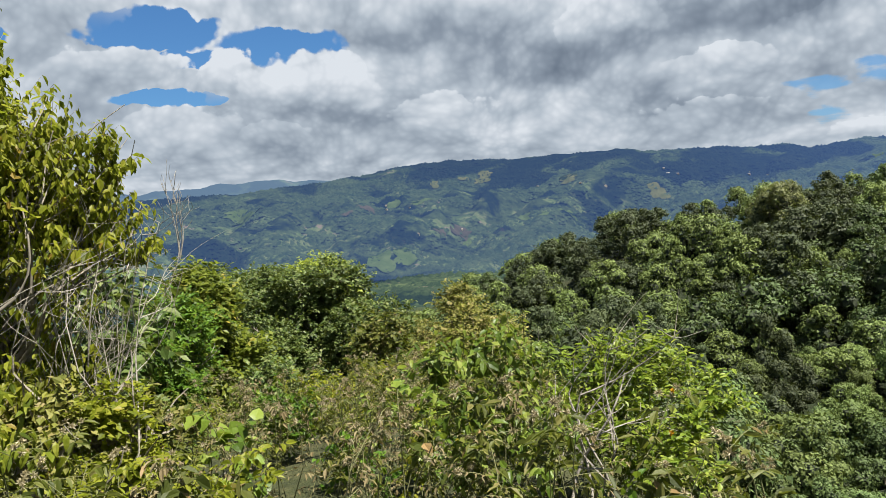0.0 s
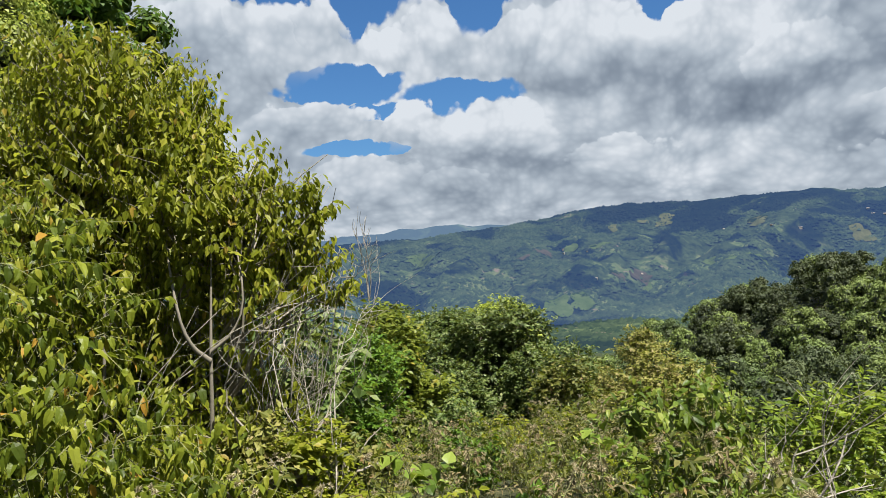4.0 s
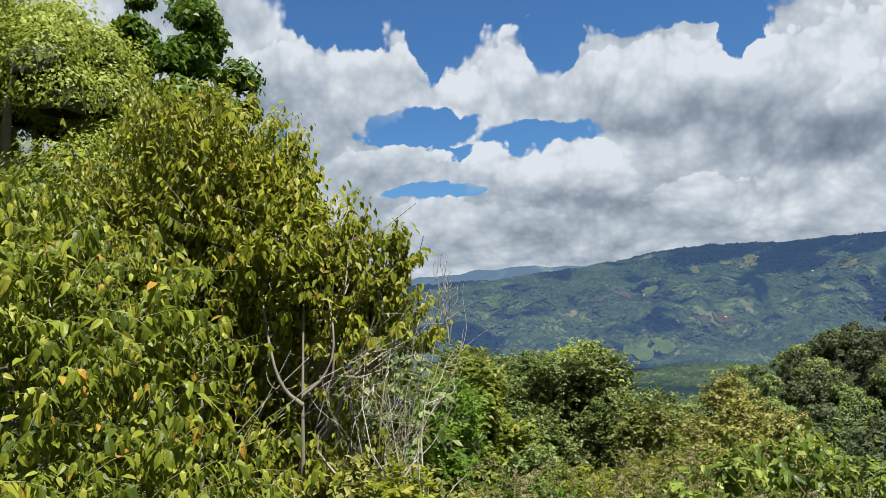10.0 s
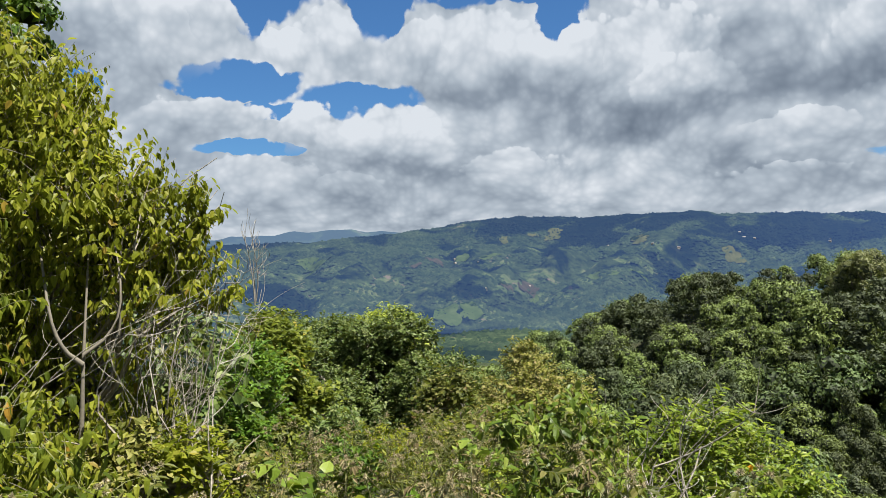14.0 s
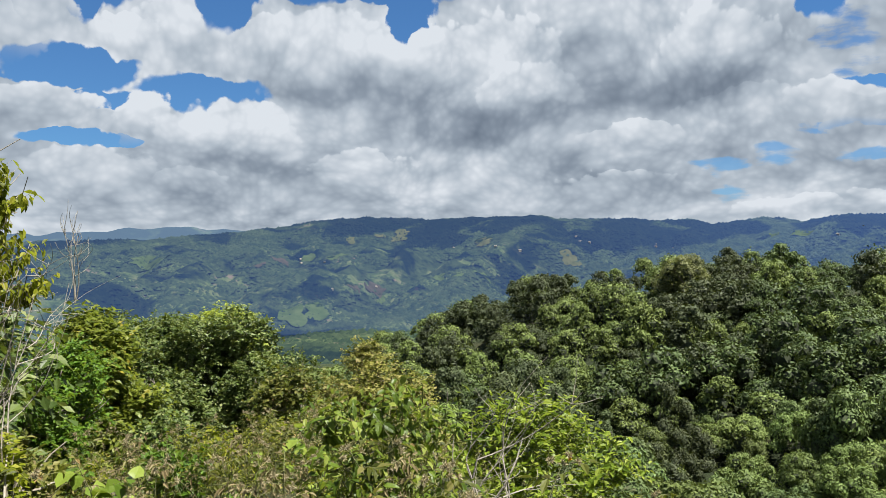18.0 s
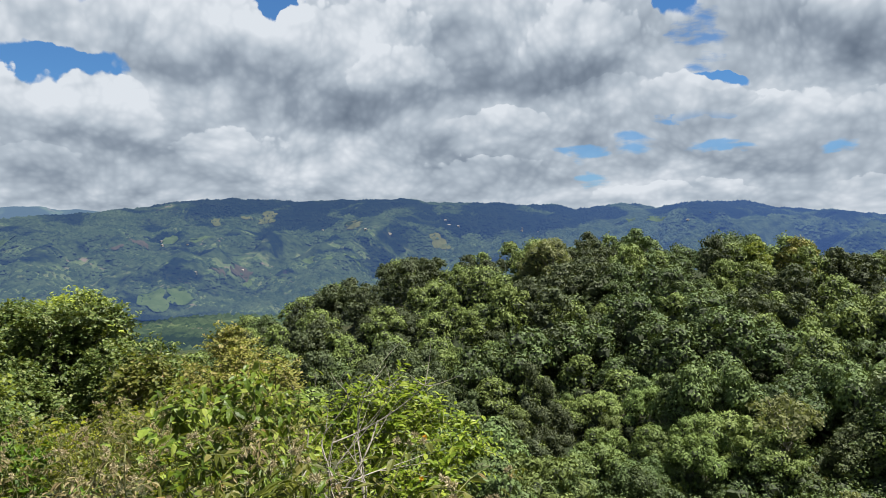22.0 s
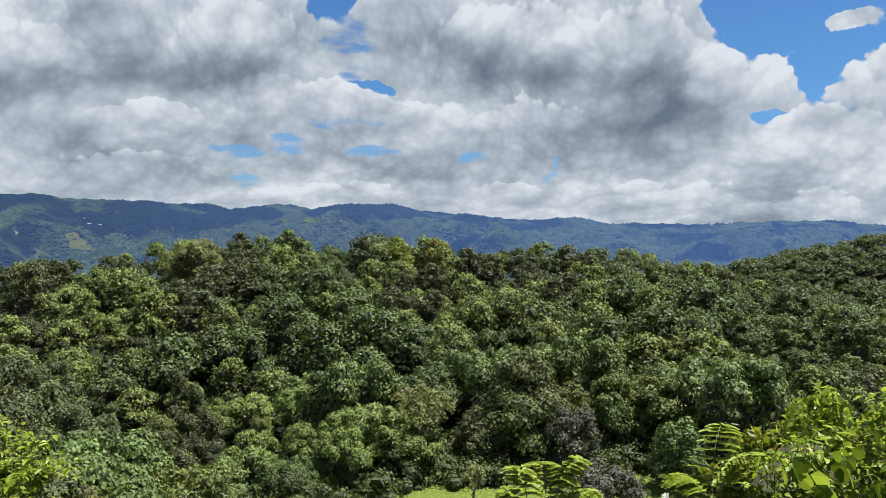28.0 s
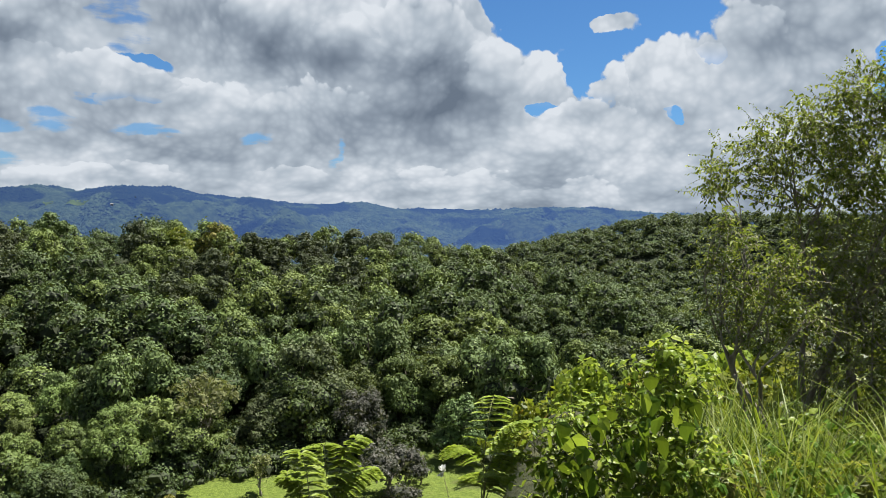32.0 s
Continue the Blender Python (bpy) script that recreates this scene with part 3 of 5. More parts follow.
def leafy(rng, name, base, clumps, mat, label, category, size=0.1, shape=OVATE, twigs=60, per=8, length=0.45,
          droop=0.6, sag=0.25, trunk=0.08, bark=None, stems=3, group="", up=0.35, low=-0.6, crown="crown", twig_bark=None):
    """A tree or bush: stems and limbs that reach into clumps of leafy twigs. clumps: rows of centre and radius in metres."""
    root = thing(name, base, label, category, group)
    base = np.asarray(base, float)
    bark = bark or M_BARK
    lines, rad, LV, TW = [], [], [], []
    C = [np.asarray(c[:3], float) for c in clumps]
    forks = []
    for i in range(stems):
        lot = C[i::stems]
        mid = np.mean(lot, 0) if lot else base + [0, 0, 1]
        top = base + (mid - base) * np.array([0.75, 0.75, 0.55]) + rng.normal(0, 0.08, 3)
        foot = base + np.array([rng.normal(0, trunk), rng.normal(0, trunk), -0.1])
        l, r = limb(rng, foot, top, trunk, trunk * 0.55)
        lines.append(l - base), rad.append(r), forks.append((top, lot))
    trunks = branches("trunk" if stems == 1 else "stem", lines, rad, 7, bark, root)
    lines, rad = [], []
    for own, (top, lot) in zip(trunks, forks):
        for c in lot:
            l, r = limb(rng, top, c, trunk * 0.5, trunk * 0.14)
            branches("limb", [l - base], [r], 5, bark, own)
            for _ in range(3):
                e = c + rng.normal(0, 0.35, 3) * trunk * 8
                l2, r2 = limb(rng, l[4], e, trunk * 0.2, trunk * 0.06)
                lines.append(l2 - base), rad.append(r2)
    TW.append(tubes(lines, rad, 4))
    for row in clumps:
        c, r = np.asarray(row[:3], float), row[3]
        m = int(twigs * (row[4] if len(row) > 4 else 1.0) * max(r / 0.8, 0.2) ** 2)
        pts, d = ball_points(rng, m, c, (r, r, r * 0.85), low)
        way = d + rng.normal(0, 0.45, pts.shape) + np.array([0, 0, up])
        lv, tw = sprays(rng, pts - unit(way) * length * 0.5 - base, way, length, per, size, shape, droop, sag, max(0.003, size * 0.035))
        LV.append(lv)
        if len(shape[0]) > 4:
            TW.append(tw)
    foliage(crown, join(*LV), join(*TW), mat, twig_bark or bark, root)
    return root


# ---------------------------------------------------------------- land
def hash2(ix, iy, seed):
    h = np.sin(ix * 127.1 + iy * 311.7 + seed * 74.7) * 43758.5453
    return h - np.floor(h)


def vnoise(x, y, seed=0):
    ix, iy = np.floor(x), np.floor(y)
    fx, fy = x - ix, y - iy
    fx, fy = fx * fx * (3 - 2 * fx), fy * fy * (3 - 2 * fy)
    a, b = hash2(ix, iy, seed), hash2(ix + 1, iy, seed)
    c, d = hash2(ix, iy + 1, seed), hash2(ix + 1, iy + 1, seed)
    return a + (b - a) * fx + (c - a) * fy + (a - b - c + d) * fx * fy - 0.5


def fbm(x, y, octaves=5, seed=0, gain=0.5):
    s, a = 0.0, 1.0
    for i in range(octaves):
        s = s + a * vnoise(x * 2 ** i + i * 13.7, y * 2 ** i - i * 7.3, seed + i)
        a *= gain
    return s


def sstep(x, a, b):
    t = np.clip((x - a) / (b - a), 0, 1)
    return t * t * (3 - 2 * t)


# skyline of the wooded hill across the hollow: azimuth, height in degrees
HILL_AZ = np.array([-110, -90, -73, -65, -60, -55, -51, -44, -40, -33, -28, -22, -15, -11, -6, -2.5, 0, 3, 8])
HILL_EL = np.array([-7.5, -7, -5.3, -2.9, -1.5, -0.2, 0.3, 0.4, 0.9, 1.2, 1.2, 0.9, -0.5, -0.9, -3.0, -4.6, -5.8, -7.5, -11.0])
CREST = 118.0


def ground_z(x, y):
    r = np.hypot(x, y) + 1e-6
    az = np.degrees(np.arctan2(-x, y))
    right = sstep(-az, 9.0, 24.0) * (1 - sstep(-az, 57.0, 66.0)) * (1 - sstep(np.abs(az), 110, 140))
    bank = sstep(-az, 57.0, 66.0)
    near_a = -1.65 - 0.12 * np.clip(r - 2, 0, 7) - 0.37 * np.clip(r - 9, 0, 36)
    near_b = -1.65 - 0.55 * np.clip(r - 1.6, 0, 40)
    near_c = -1.65 - 0.10 * np.clip(r - 2, 0, 10) - 0.42 * np.clip(r - 12, 0, 60)
    z = near_a + (near_b - near_a) * right
    z = z + (near_c - z) * bank
    z = np.maximum(z, -19.6)
    back = sstep(np.abs(az + 10), 95, 130)
    z = z + (-1.65 + 0.05 * np.clip(r - 3, 0, 60) - z) * back
    top = np.tan(np.radians(np.interp(az, HILL_AZ, HILL_EL))) * CREST - 6.3
    hill = -19.6 + (top + 19.6) * sstep(r, 61, CREST + 6) * (1 - sstep(np.abs(az + 45), 75, 95))
    z = np.where(r > 55, np.maximum(hill, z * (1 - sstep(r, 55, 80)) + -19.5 * sstep(r, 55, 80)) * (1 - back) + z * back, z)
    fall = sstep(r, CREST + 10, 700) * (1 - back)
    z = z + (-150.0 - z) * fall
    hill2 = 380 * np.tan(np.radians(np.interp(-az, [50, 54, 57, 61, 66, 70], [-12.0, -5.2, -2.4, -1.3, -0.2, 0.6]))) - 8 + 150
    bump = np.exp(-((r - 380) / 95.0) ** 2) * sstep(-az, 46, 53) * (1 - sstep(-az, 95, 120))
    z = z + np.clip(hill2 + 6 - (z + 150), 0, None) * bump
    far = sstep(r, 200, 1500) * (1 - sstep(r, 3500, 4700))
    z = z + fbm(x / 180.0, y / 180.0, 3, 4) * 14 * far
    return z + fbm(x / 7.0, y / 7.0, 4, 2) * 0.7 * sstep(r, 3, 14)


def gz(x, y):
    return float(ground_z(np.array([x]), np.array([y]))[0])


def polar_sheet(name, az0, az1, na, rs, zf, mat, closed=False):
    az = np.radians(np.linspace(az0, az1, na, endpoint=not closed))
    A, Rr = np.meshgrid(az, rs, indexing="ij")
    X, Y = -np.sin(A) * Rr, np.cos(A) * Rr
    Z = zf(X, Y, np.degrees(A), Rr)
    V = np.stack([X, Y, Z], -1).reshape(-1, 3)
    k = len(rs)
    i = np.arange(na if closed else na - 1)[:, None] * k
    i2 = (np.arange(na if closed else na - 1)[:, None] + 1) % na * k
    j = np.arange(k - 1)[None]
    F = np.stack([i + j, i + j + 1, i2 + j + 1, i2 + j], -1).reshape(-1, 4)
    ob = new(name, mesh_of(name, V, F[:, ::-1], mat, True))
    return ob


rs = np.concatenate([[0.02], np.geomspace(0.6, 160, 120), np.geomspace(166, 4700, 60)])
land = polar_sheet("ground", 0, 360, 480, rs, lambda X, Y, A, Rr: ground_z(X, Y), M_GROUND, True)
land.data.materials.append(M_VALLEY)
mid = np.zeros(len(land.data.polygons), np.int32)
mid[:] = np.tile(np.arange(len(rs) - 1) > 134, 480)
cen = np.zeros(len(mid) * 3, np.float32)
land.data.polygons.foreach_get("center", cen)
cen = cen.reshape(-1, 3)
cr, ca = np.hypot(cen[:, 0], cen[:, 1]), np.degrees(np.arctan2(-cen[:, 0], cen[:, 1]))
land.data.materials.append(M_BRUSH)
mid[(mid == 0) & ~((cr > 46) & (cr < np.interp(-ca, [29, 31, 38, 48, 58, 64], [40, 66, 71, 73, 79, 66])) & (ca < -29) & (ca > -66))] = 2
land.data.materials.append(M_SHADED_FLOOR)
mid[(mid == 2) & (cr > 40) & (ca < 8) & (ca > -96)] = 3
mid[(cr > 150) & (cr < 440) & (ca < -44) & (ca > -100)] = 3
land.data.polygons.foreach_set("material_index", mid)
tagged(land, "grassy green hillside falling into a wooded valley", "ground", kind="structure")

# the long mountain ridge across the valley
RIDGE_AZ = np.array([-110, -90, -71, -66, -60, -57, -51, -49.4, -46, -41, -38, -35.9, -32.5, -30.2, -28.2, -24.8, -23.5, -20.3, -15, -12.2, -5.5, -0.5, 2.5, 5.8, 8.7, 15, 21, 30, 45, 60])
RIDGE_EL = np.array([0.6, 0.8, 1.1, 1.6, 1.5, 1.5, 1.6, 2.0, 1.9, 2.15, 2.55, 3.05, 3.0, 2.7, 3.0, 2.6, 2.9, 2.9, 3.15, 3.4, 3.15, 3.2, 3.05, 2.5, 2.2, 1.65, 1.5, 1.3, 1.2, 1.0])
RANGE = 3300.0


def ridge_z(X, Y, A, Rr):
    el = np.interp(A, RIDGE_AZ, RIDGE_EL) + fbm(A / 1.6, A * 0, 3, 7) * 0.14
    crest = np.tan(np.radians(el)) * RANGE
    s = np.clip((Rr - 1750) / (RANGE - 1750), 0, 1)
    body = s ** 1.25
    spur = fbm(A / 5.0 + Rr / 900.0, Rr / 500.0, 5, 11) * 145 * np.sin(np.clip(s, 0, 1) * math.pi) ** 0.8
    z = -152 + (crest + 152) * body + spur
    z = np.where(Rr > RANGE, crest - (Rr - RANGE) * 0.25, z)
    return z + fbm(X / 26.0, Y / 26.0, 3, 21) * 7 * np.clip(s * 4, 0, 1)


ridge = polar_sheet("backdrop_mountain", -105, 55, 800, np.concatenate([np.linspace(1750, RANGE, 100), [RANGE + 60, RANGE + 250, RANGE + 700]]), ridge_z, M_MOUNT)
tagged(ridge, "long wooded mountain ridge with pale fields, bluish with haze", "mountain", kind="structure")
FAR_AZ = np.array([-5, 5, 8.7, 11.1, 15.1, 17.9, 21, 28, 40, 60])
FAR_EL = np.array([2.0, 2.2, 2.35, 2.5, 2.4, 2.2, 2.0, 1.8, 1.6, 1.4])


def far_z(X, Y, A, Rr):
    crest = np.tan(np.radians(np.interp(A, FAR_AZ, FAR_EL) + fbm(A / 1.3, A * 0, 4, 3) * 0.22)) * 4550
    s = np.clip((Rr - 3750) / 800, 0, 1)
    return -100 + (crest + 100) * s + fbm(A / 2.0, Rr / 300.0, 4, 5) * 70 * np.sin(s * math.pi) - np.clip(Rr - 4550, 0, None) * 0.3


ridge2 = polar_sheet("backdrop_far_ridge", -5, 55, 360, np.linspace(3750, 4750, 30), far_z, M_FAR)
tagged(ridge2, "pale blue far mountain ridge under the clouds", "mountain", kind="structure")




def far_hit(az, el):
    """Where a sight line meets the far slopes."""
    t = math.tan(radians(el))
    for r in np.arange(1200.0, RANGE, 8.0):
        x, y = -math.sin(radians(az)) * r, math.cos(radians(az)) * r
        z = gz(x, y)
        if r > 1750:
            z = max(z, float(ridge_z(np.array([x]), np.array([y]), np.array([az]), np.array([r]))[0]))
        if z >= t * r:
            return r
    return RANGE - 60


def far_top(X, Y, A, Rr):
    z = ground_z(X, Y)
    return np.where(Rr > 1750, np.maximum(z, ridge_z(X, Y, A, Rr)), z) + 3.0


SPARE = []


def field(az, el, wide, deep, tones, label):
    r0 = far_hit(az, el)
    SPARE.append((az, r0, wide, deep))
    n = 40
    a = np.linspace(0, 2 * math.pi, n, endpoint=False)
    ph = rng_f.uniform(0, 6.28, 3)
    k = 1 + 0.22 * np.sin(2 * a + ph[0]) + 0.16 * np.sin(3 * a + ph[1]) + 0.1 * np.sin(5 * a + ph[2])
    rows = []
    for f in (0.0, 0.35, 0.7, 1.0):
        A = az + np.cos(a) * k * wide * f
        R = r0 + np.sin(a) * k * deep * f
        X, Y = -np.sin(np.radians(A)) * R, np.cos(np.radians(A)) * R
        rows.append(np.stack([X, Y, far_top(X, Y, A, R)], -1))
    V = np.concatenate(rows)
    i, j = np.arange(3)[:, None] * n, np.arange(n)[None]
    F = np.stack([i + j, i + n + j, i + n + (j + 1) % n, i + (j + 1) % n], -1).reshape(-1, 4)
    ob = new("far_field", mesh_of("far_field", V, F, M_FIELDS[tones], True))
    return tagged(ob, label, "field", "fields on the far slopes", "structure")


def field_material(name, a, b):
    m = bpy.data.materials.new(name)
    m.use_nodes = True
    N = Nodes(m.node_tree)
    pos = N.add("ShaderNodeTexCoord").outputs["Object"]
    n = N.noise(pos, 0.03, 6.0, 0.65)
    spots = N.noise(pos, 0.016, 4.0, 0.6)
    col = N.ramp(n.outputs[0], [(0.35, a), (0.65, b)])
    col = N.mix(N.step(spots.outputs[0], 0.56, 0.62), col, (0.02, 0.032, 0.016, 1))
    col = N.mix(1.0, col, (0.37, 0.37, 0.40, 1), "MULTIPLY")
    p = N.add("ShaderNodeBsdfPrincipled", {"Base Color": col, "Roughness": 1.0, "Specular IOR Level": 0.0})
    # bluish emission paints the haze over the fields
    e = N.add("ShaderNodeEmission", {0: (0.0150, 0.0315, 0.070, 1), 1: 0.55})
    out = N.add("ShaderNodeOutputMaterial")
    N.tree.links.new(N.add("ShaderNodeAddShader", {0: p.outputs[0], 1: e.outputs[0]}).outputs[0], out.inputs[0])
    return m


rng_f = np.random.default_rng(9)
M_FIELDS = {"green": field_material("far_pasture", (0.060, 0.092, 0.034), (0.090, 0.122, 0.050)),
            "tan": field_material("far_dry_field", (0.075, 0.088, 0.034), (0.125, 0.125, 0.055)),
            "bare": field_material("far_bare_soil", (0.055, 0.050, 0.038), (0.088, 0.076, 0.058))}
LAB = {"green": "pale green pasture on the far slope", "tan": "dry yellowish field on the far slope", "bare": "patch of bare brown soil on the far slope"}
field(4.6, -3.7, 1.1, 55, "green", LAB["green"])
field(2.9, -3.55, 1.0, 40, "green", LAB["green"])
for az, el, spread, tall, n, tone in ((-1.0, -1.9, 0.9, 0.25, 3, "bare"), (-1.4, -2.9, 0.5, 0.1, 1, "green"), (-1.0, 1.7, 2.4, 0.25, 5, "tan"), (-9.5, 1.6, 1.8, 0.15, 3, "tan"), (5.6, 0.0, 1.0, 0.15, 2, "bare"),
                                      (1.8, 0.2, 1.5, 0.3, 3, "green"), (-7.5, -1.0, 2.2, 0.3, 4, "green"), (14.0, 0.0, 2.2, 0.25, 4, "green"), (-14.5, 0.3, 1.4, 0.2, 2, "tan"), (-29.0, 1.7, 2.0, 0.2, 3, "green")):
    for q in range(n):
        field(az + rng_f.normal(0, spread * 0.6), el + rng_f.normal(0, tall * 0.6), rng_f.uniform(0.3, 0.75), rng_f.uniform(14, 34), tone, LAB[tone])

M_WALLS = bark_material("whitewashed_wall", (0.13, 0.13, 0.13), (0.24, 0.24, 0.23), 0.3)
M_ROOF = bark_material("faded_roof", (0.16, 0.13, 0.12), (0.32, 0.30, 0.29), 0.4)


def house(x, y, z, turn, w, d, h):
    root = thing("far_house", (x, y, z), "tiny pale house on the far mountainside", "house", "houses on the far slopes")
    root.rotation_euler = (0, 0, turn)
    a, b = w / 2, d / 2
    V = [(-a, -b, -3), (a, -b, -3), (a, b, -3), (-a, b, -3), (-a, -b, h), (a, -b, h), (a, b, h), (-a, b, h)]
    part("wall", V, [(0, 1, 5, 4), (1, 2, 6, 5), (2, 3, 7, 6), (3, 0, 4, 7), (4, 5, 6, 7)], M_WALLS, root)
    a, b = a + 0.5, b + 0.5
    V = [(-a, -b, h), (a, -b, h), (a, b, h), (-a, b, h), (-a, 0, h + d * 0.3), (a, 0, h + d * 0.3)]
    part("roof", V, [(0, 1, 5), (0, 5, 4), (2, 3, 4), (2, 4, 5), (0, 4, 3), (1, 2, 5)], M_ROOF, root)


for i in range(16):
    az, el = [(5.4, 0.1), (-8.6, 0.9), (-16.5, 1.4), (-21.0, 0.9), (-0.6, -1.8), (-32.5, 1.9)][i % 6]
    az, el = az + rng_f.normal(0, 1.3), el + rng_f.normal(0, 0.22)
    r = far_hit(az, el)
    x, y = -math.sin(radians(az)) * r, math.cos(radians(az)) * r
    z = float(far_top(np.array([x]), np.array([y]), np.array([az]), np.array([r]))[0]) - 3
    house(x, y, z, rng_f.uniform(0, 3.1), rng_f.uniform(6, 10), rng_f.uniform(4, 6), rng_f.uniform(2.5, 4))


def tree_dots(name, r0, r1, step, size, mat, label, zf, az0=-100.0, az1=50.0, seed=3):
    """Far woods: every tree is a small rounded dome."""
    g = np.random.default_rng(seed)
    A, R = [], []
    for r in np.arange(r0, r1, step):
        a = np.arange(az0, az1, math.degrees(step * 0.72 / r))
        A.append(a + g.uniform(-0.5, 0.5, len(a)) * math.degrees(step / r))
        R.append(r + g.uniform(-0.5, 0.5, len(a)) * step)
    A, R = np.concatenate(A), np.concatenate(R)
    X, Y = -np.sin(np.radians(A)) * R, np.cos(np.radians(A)) * R
    wild = fbm(X / 160.0, Y / 160.0, 4, 31) + 0.25 * fbm(X / 30.0, Y / 30.0, 2, 8)
    keep = wild > -0.02 - 0.30 * g.uniform(0, 1, len(A))
    for az, rr, w, d in SPARE:
        keep &= ((A - az) / w) ** 2 + ((R - rr) / d) ** 2 > np.where(g.uniform(0, 1, len(A)) < 0.3, 0.0, g.uniform(0.5, 1.0, len(A)))
    A, R, X, Y = A[keep], R[keep], X[keep], Y[keep]
    Z = zf(X, Y, A, R) - 2.5
    n = len(A)
    s = size * g.uniform(0.6, 1.35, n)
    ang = np.arange(4) * 2 * math.pi / 4 + g.uniform(0, 6.28, n)[:, None]
    ring = np.stack([X[:, None] + np.cos(ang) * s[:, None] * 0.78, Y[:, None] + np.sin(ang) * s[:, None] * 0.78, np.repeat(Z[:, None] - s[:, None] * 0.05, 4, 1)], -1)
    top = np.stack([X + g.normal(0, .1, n) * s, Y + g.normal(0, .1, n) * s, Z + s * 0.54], -1)[:, None]
    V = np.concatenate([ring, top], 1).reshape(-1, 3)
    i = np.arange(n)[:, None] * 5
    j = np.arange(4)[None]
    F = np.stack([i + j, i + (j + 1) % 4, i + 4 + 0 * j], -1).reshape(-1, 3)
    ob = new(name, mesh_of(name, V, F, mat, True))
    return tagged(ob, label, "woods", kind="stuff")


def dot_material(name, veil):
    m = bpy.data.materials.new(name)
    m.use_nodes = True
    N = Nodes(m.node_tree)
    pos = N.add("ShaderNodeTexCoord").outputs["Object"]
    each = N.add("ShaderNodeNewGeometry").outputs["Random Per Island"]
    cloud_shade = N.noise(pos, 0.0042, 5.0, 0.55, 0.6)
    lush = N.noise(pos, 0.011, 3.0)
    col = N.ramp(each, [(0.0, (0.026, 0.044, 0.017)), (0.6, (0.038, 0.060, 0.023)), (1.0, (0.056, 0.082, 0.032))])
    col = N.mix(N.step(lush.outputs[0], 0.42, 0.66, 0.0, 0.6), col, (0.072, 0.100, 0.040, 1))
    # cloud shadows painted into the crowns, in step with the slope below them
    col = N.mix(N.step(N.math("SUBTRACT", cloud_shade.outputs[0], N.step(N.add("ShaderNodeSeparateXYZ", {0: pos}).outputs[2], 40.0, 170.0, 0.0, 0.10)), 0.41, 0.50, 0.8, 0.0), col, (0.008, 0.016, 0.012, 1))
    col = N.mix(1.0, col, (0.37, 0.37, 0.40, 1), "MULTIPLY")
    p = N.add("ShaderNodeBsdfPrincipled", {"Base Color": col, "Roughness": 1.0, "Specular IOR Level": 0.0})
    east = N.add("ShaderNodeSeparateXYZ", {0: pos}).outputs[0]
    # haze put into the crowns as bluish emission, rising to the east
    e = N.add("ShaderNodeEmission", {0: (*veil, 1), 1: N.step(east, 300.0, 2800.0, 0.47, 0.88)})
    out = N.add("ShaderNodeOutputMaterial")
    N.tree.links.new(N.add("ShaderNodeAddShader", {0: p.outputs[0], 1: e.outputs[0]}).outputs[0], out.inputs[0])
    return m


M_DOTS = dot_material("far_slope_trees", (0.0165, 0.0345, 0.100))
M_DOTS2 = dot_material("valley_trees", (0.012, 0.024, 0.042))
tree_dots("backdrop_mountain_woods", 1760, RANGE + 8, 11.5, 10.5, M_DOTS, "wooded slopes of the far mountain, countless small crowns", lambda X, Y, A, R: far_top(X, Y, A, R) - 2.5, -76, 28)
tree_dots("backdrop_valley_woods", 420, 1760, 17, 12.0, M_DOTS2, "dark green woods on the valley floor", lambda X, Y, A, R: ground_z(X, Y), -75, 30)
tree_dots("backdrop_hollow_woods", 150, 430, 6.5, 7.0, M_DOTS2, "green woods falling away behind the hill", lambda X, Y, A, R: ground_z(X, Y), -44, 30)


# ---------------------------------------------------------------- the wooded hill
def round_shell(steps):
    """A ball of small triangles, open below."""
    bm = bmesh.new()
    bmesh.ops.create_icosphere(bm, subdivisions=steps, radius=1.0)
    bm.verts.index_update()
    V = np.array([v.co[:] for v in bm.verts])
    F = np.array([[v.index for v in f.verts] for f in bm.faces if f.calc_center_median().z > -0.45])
    bm.free()
    return V, F


SHELLS = {1: round_shell(1)}


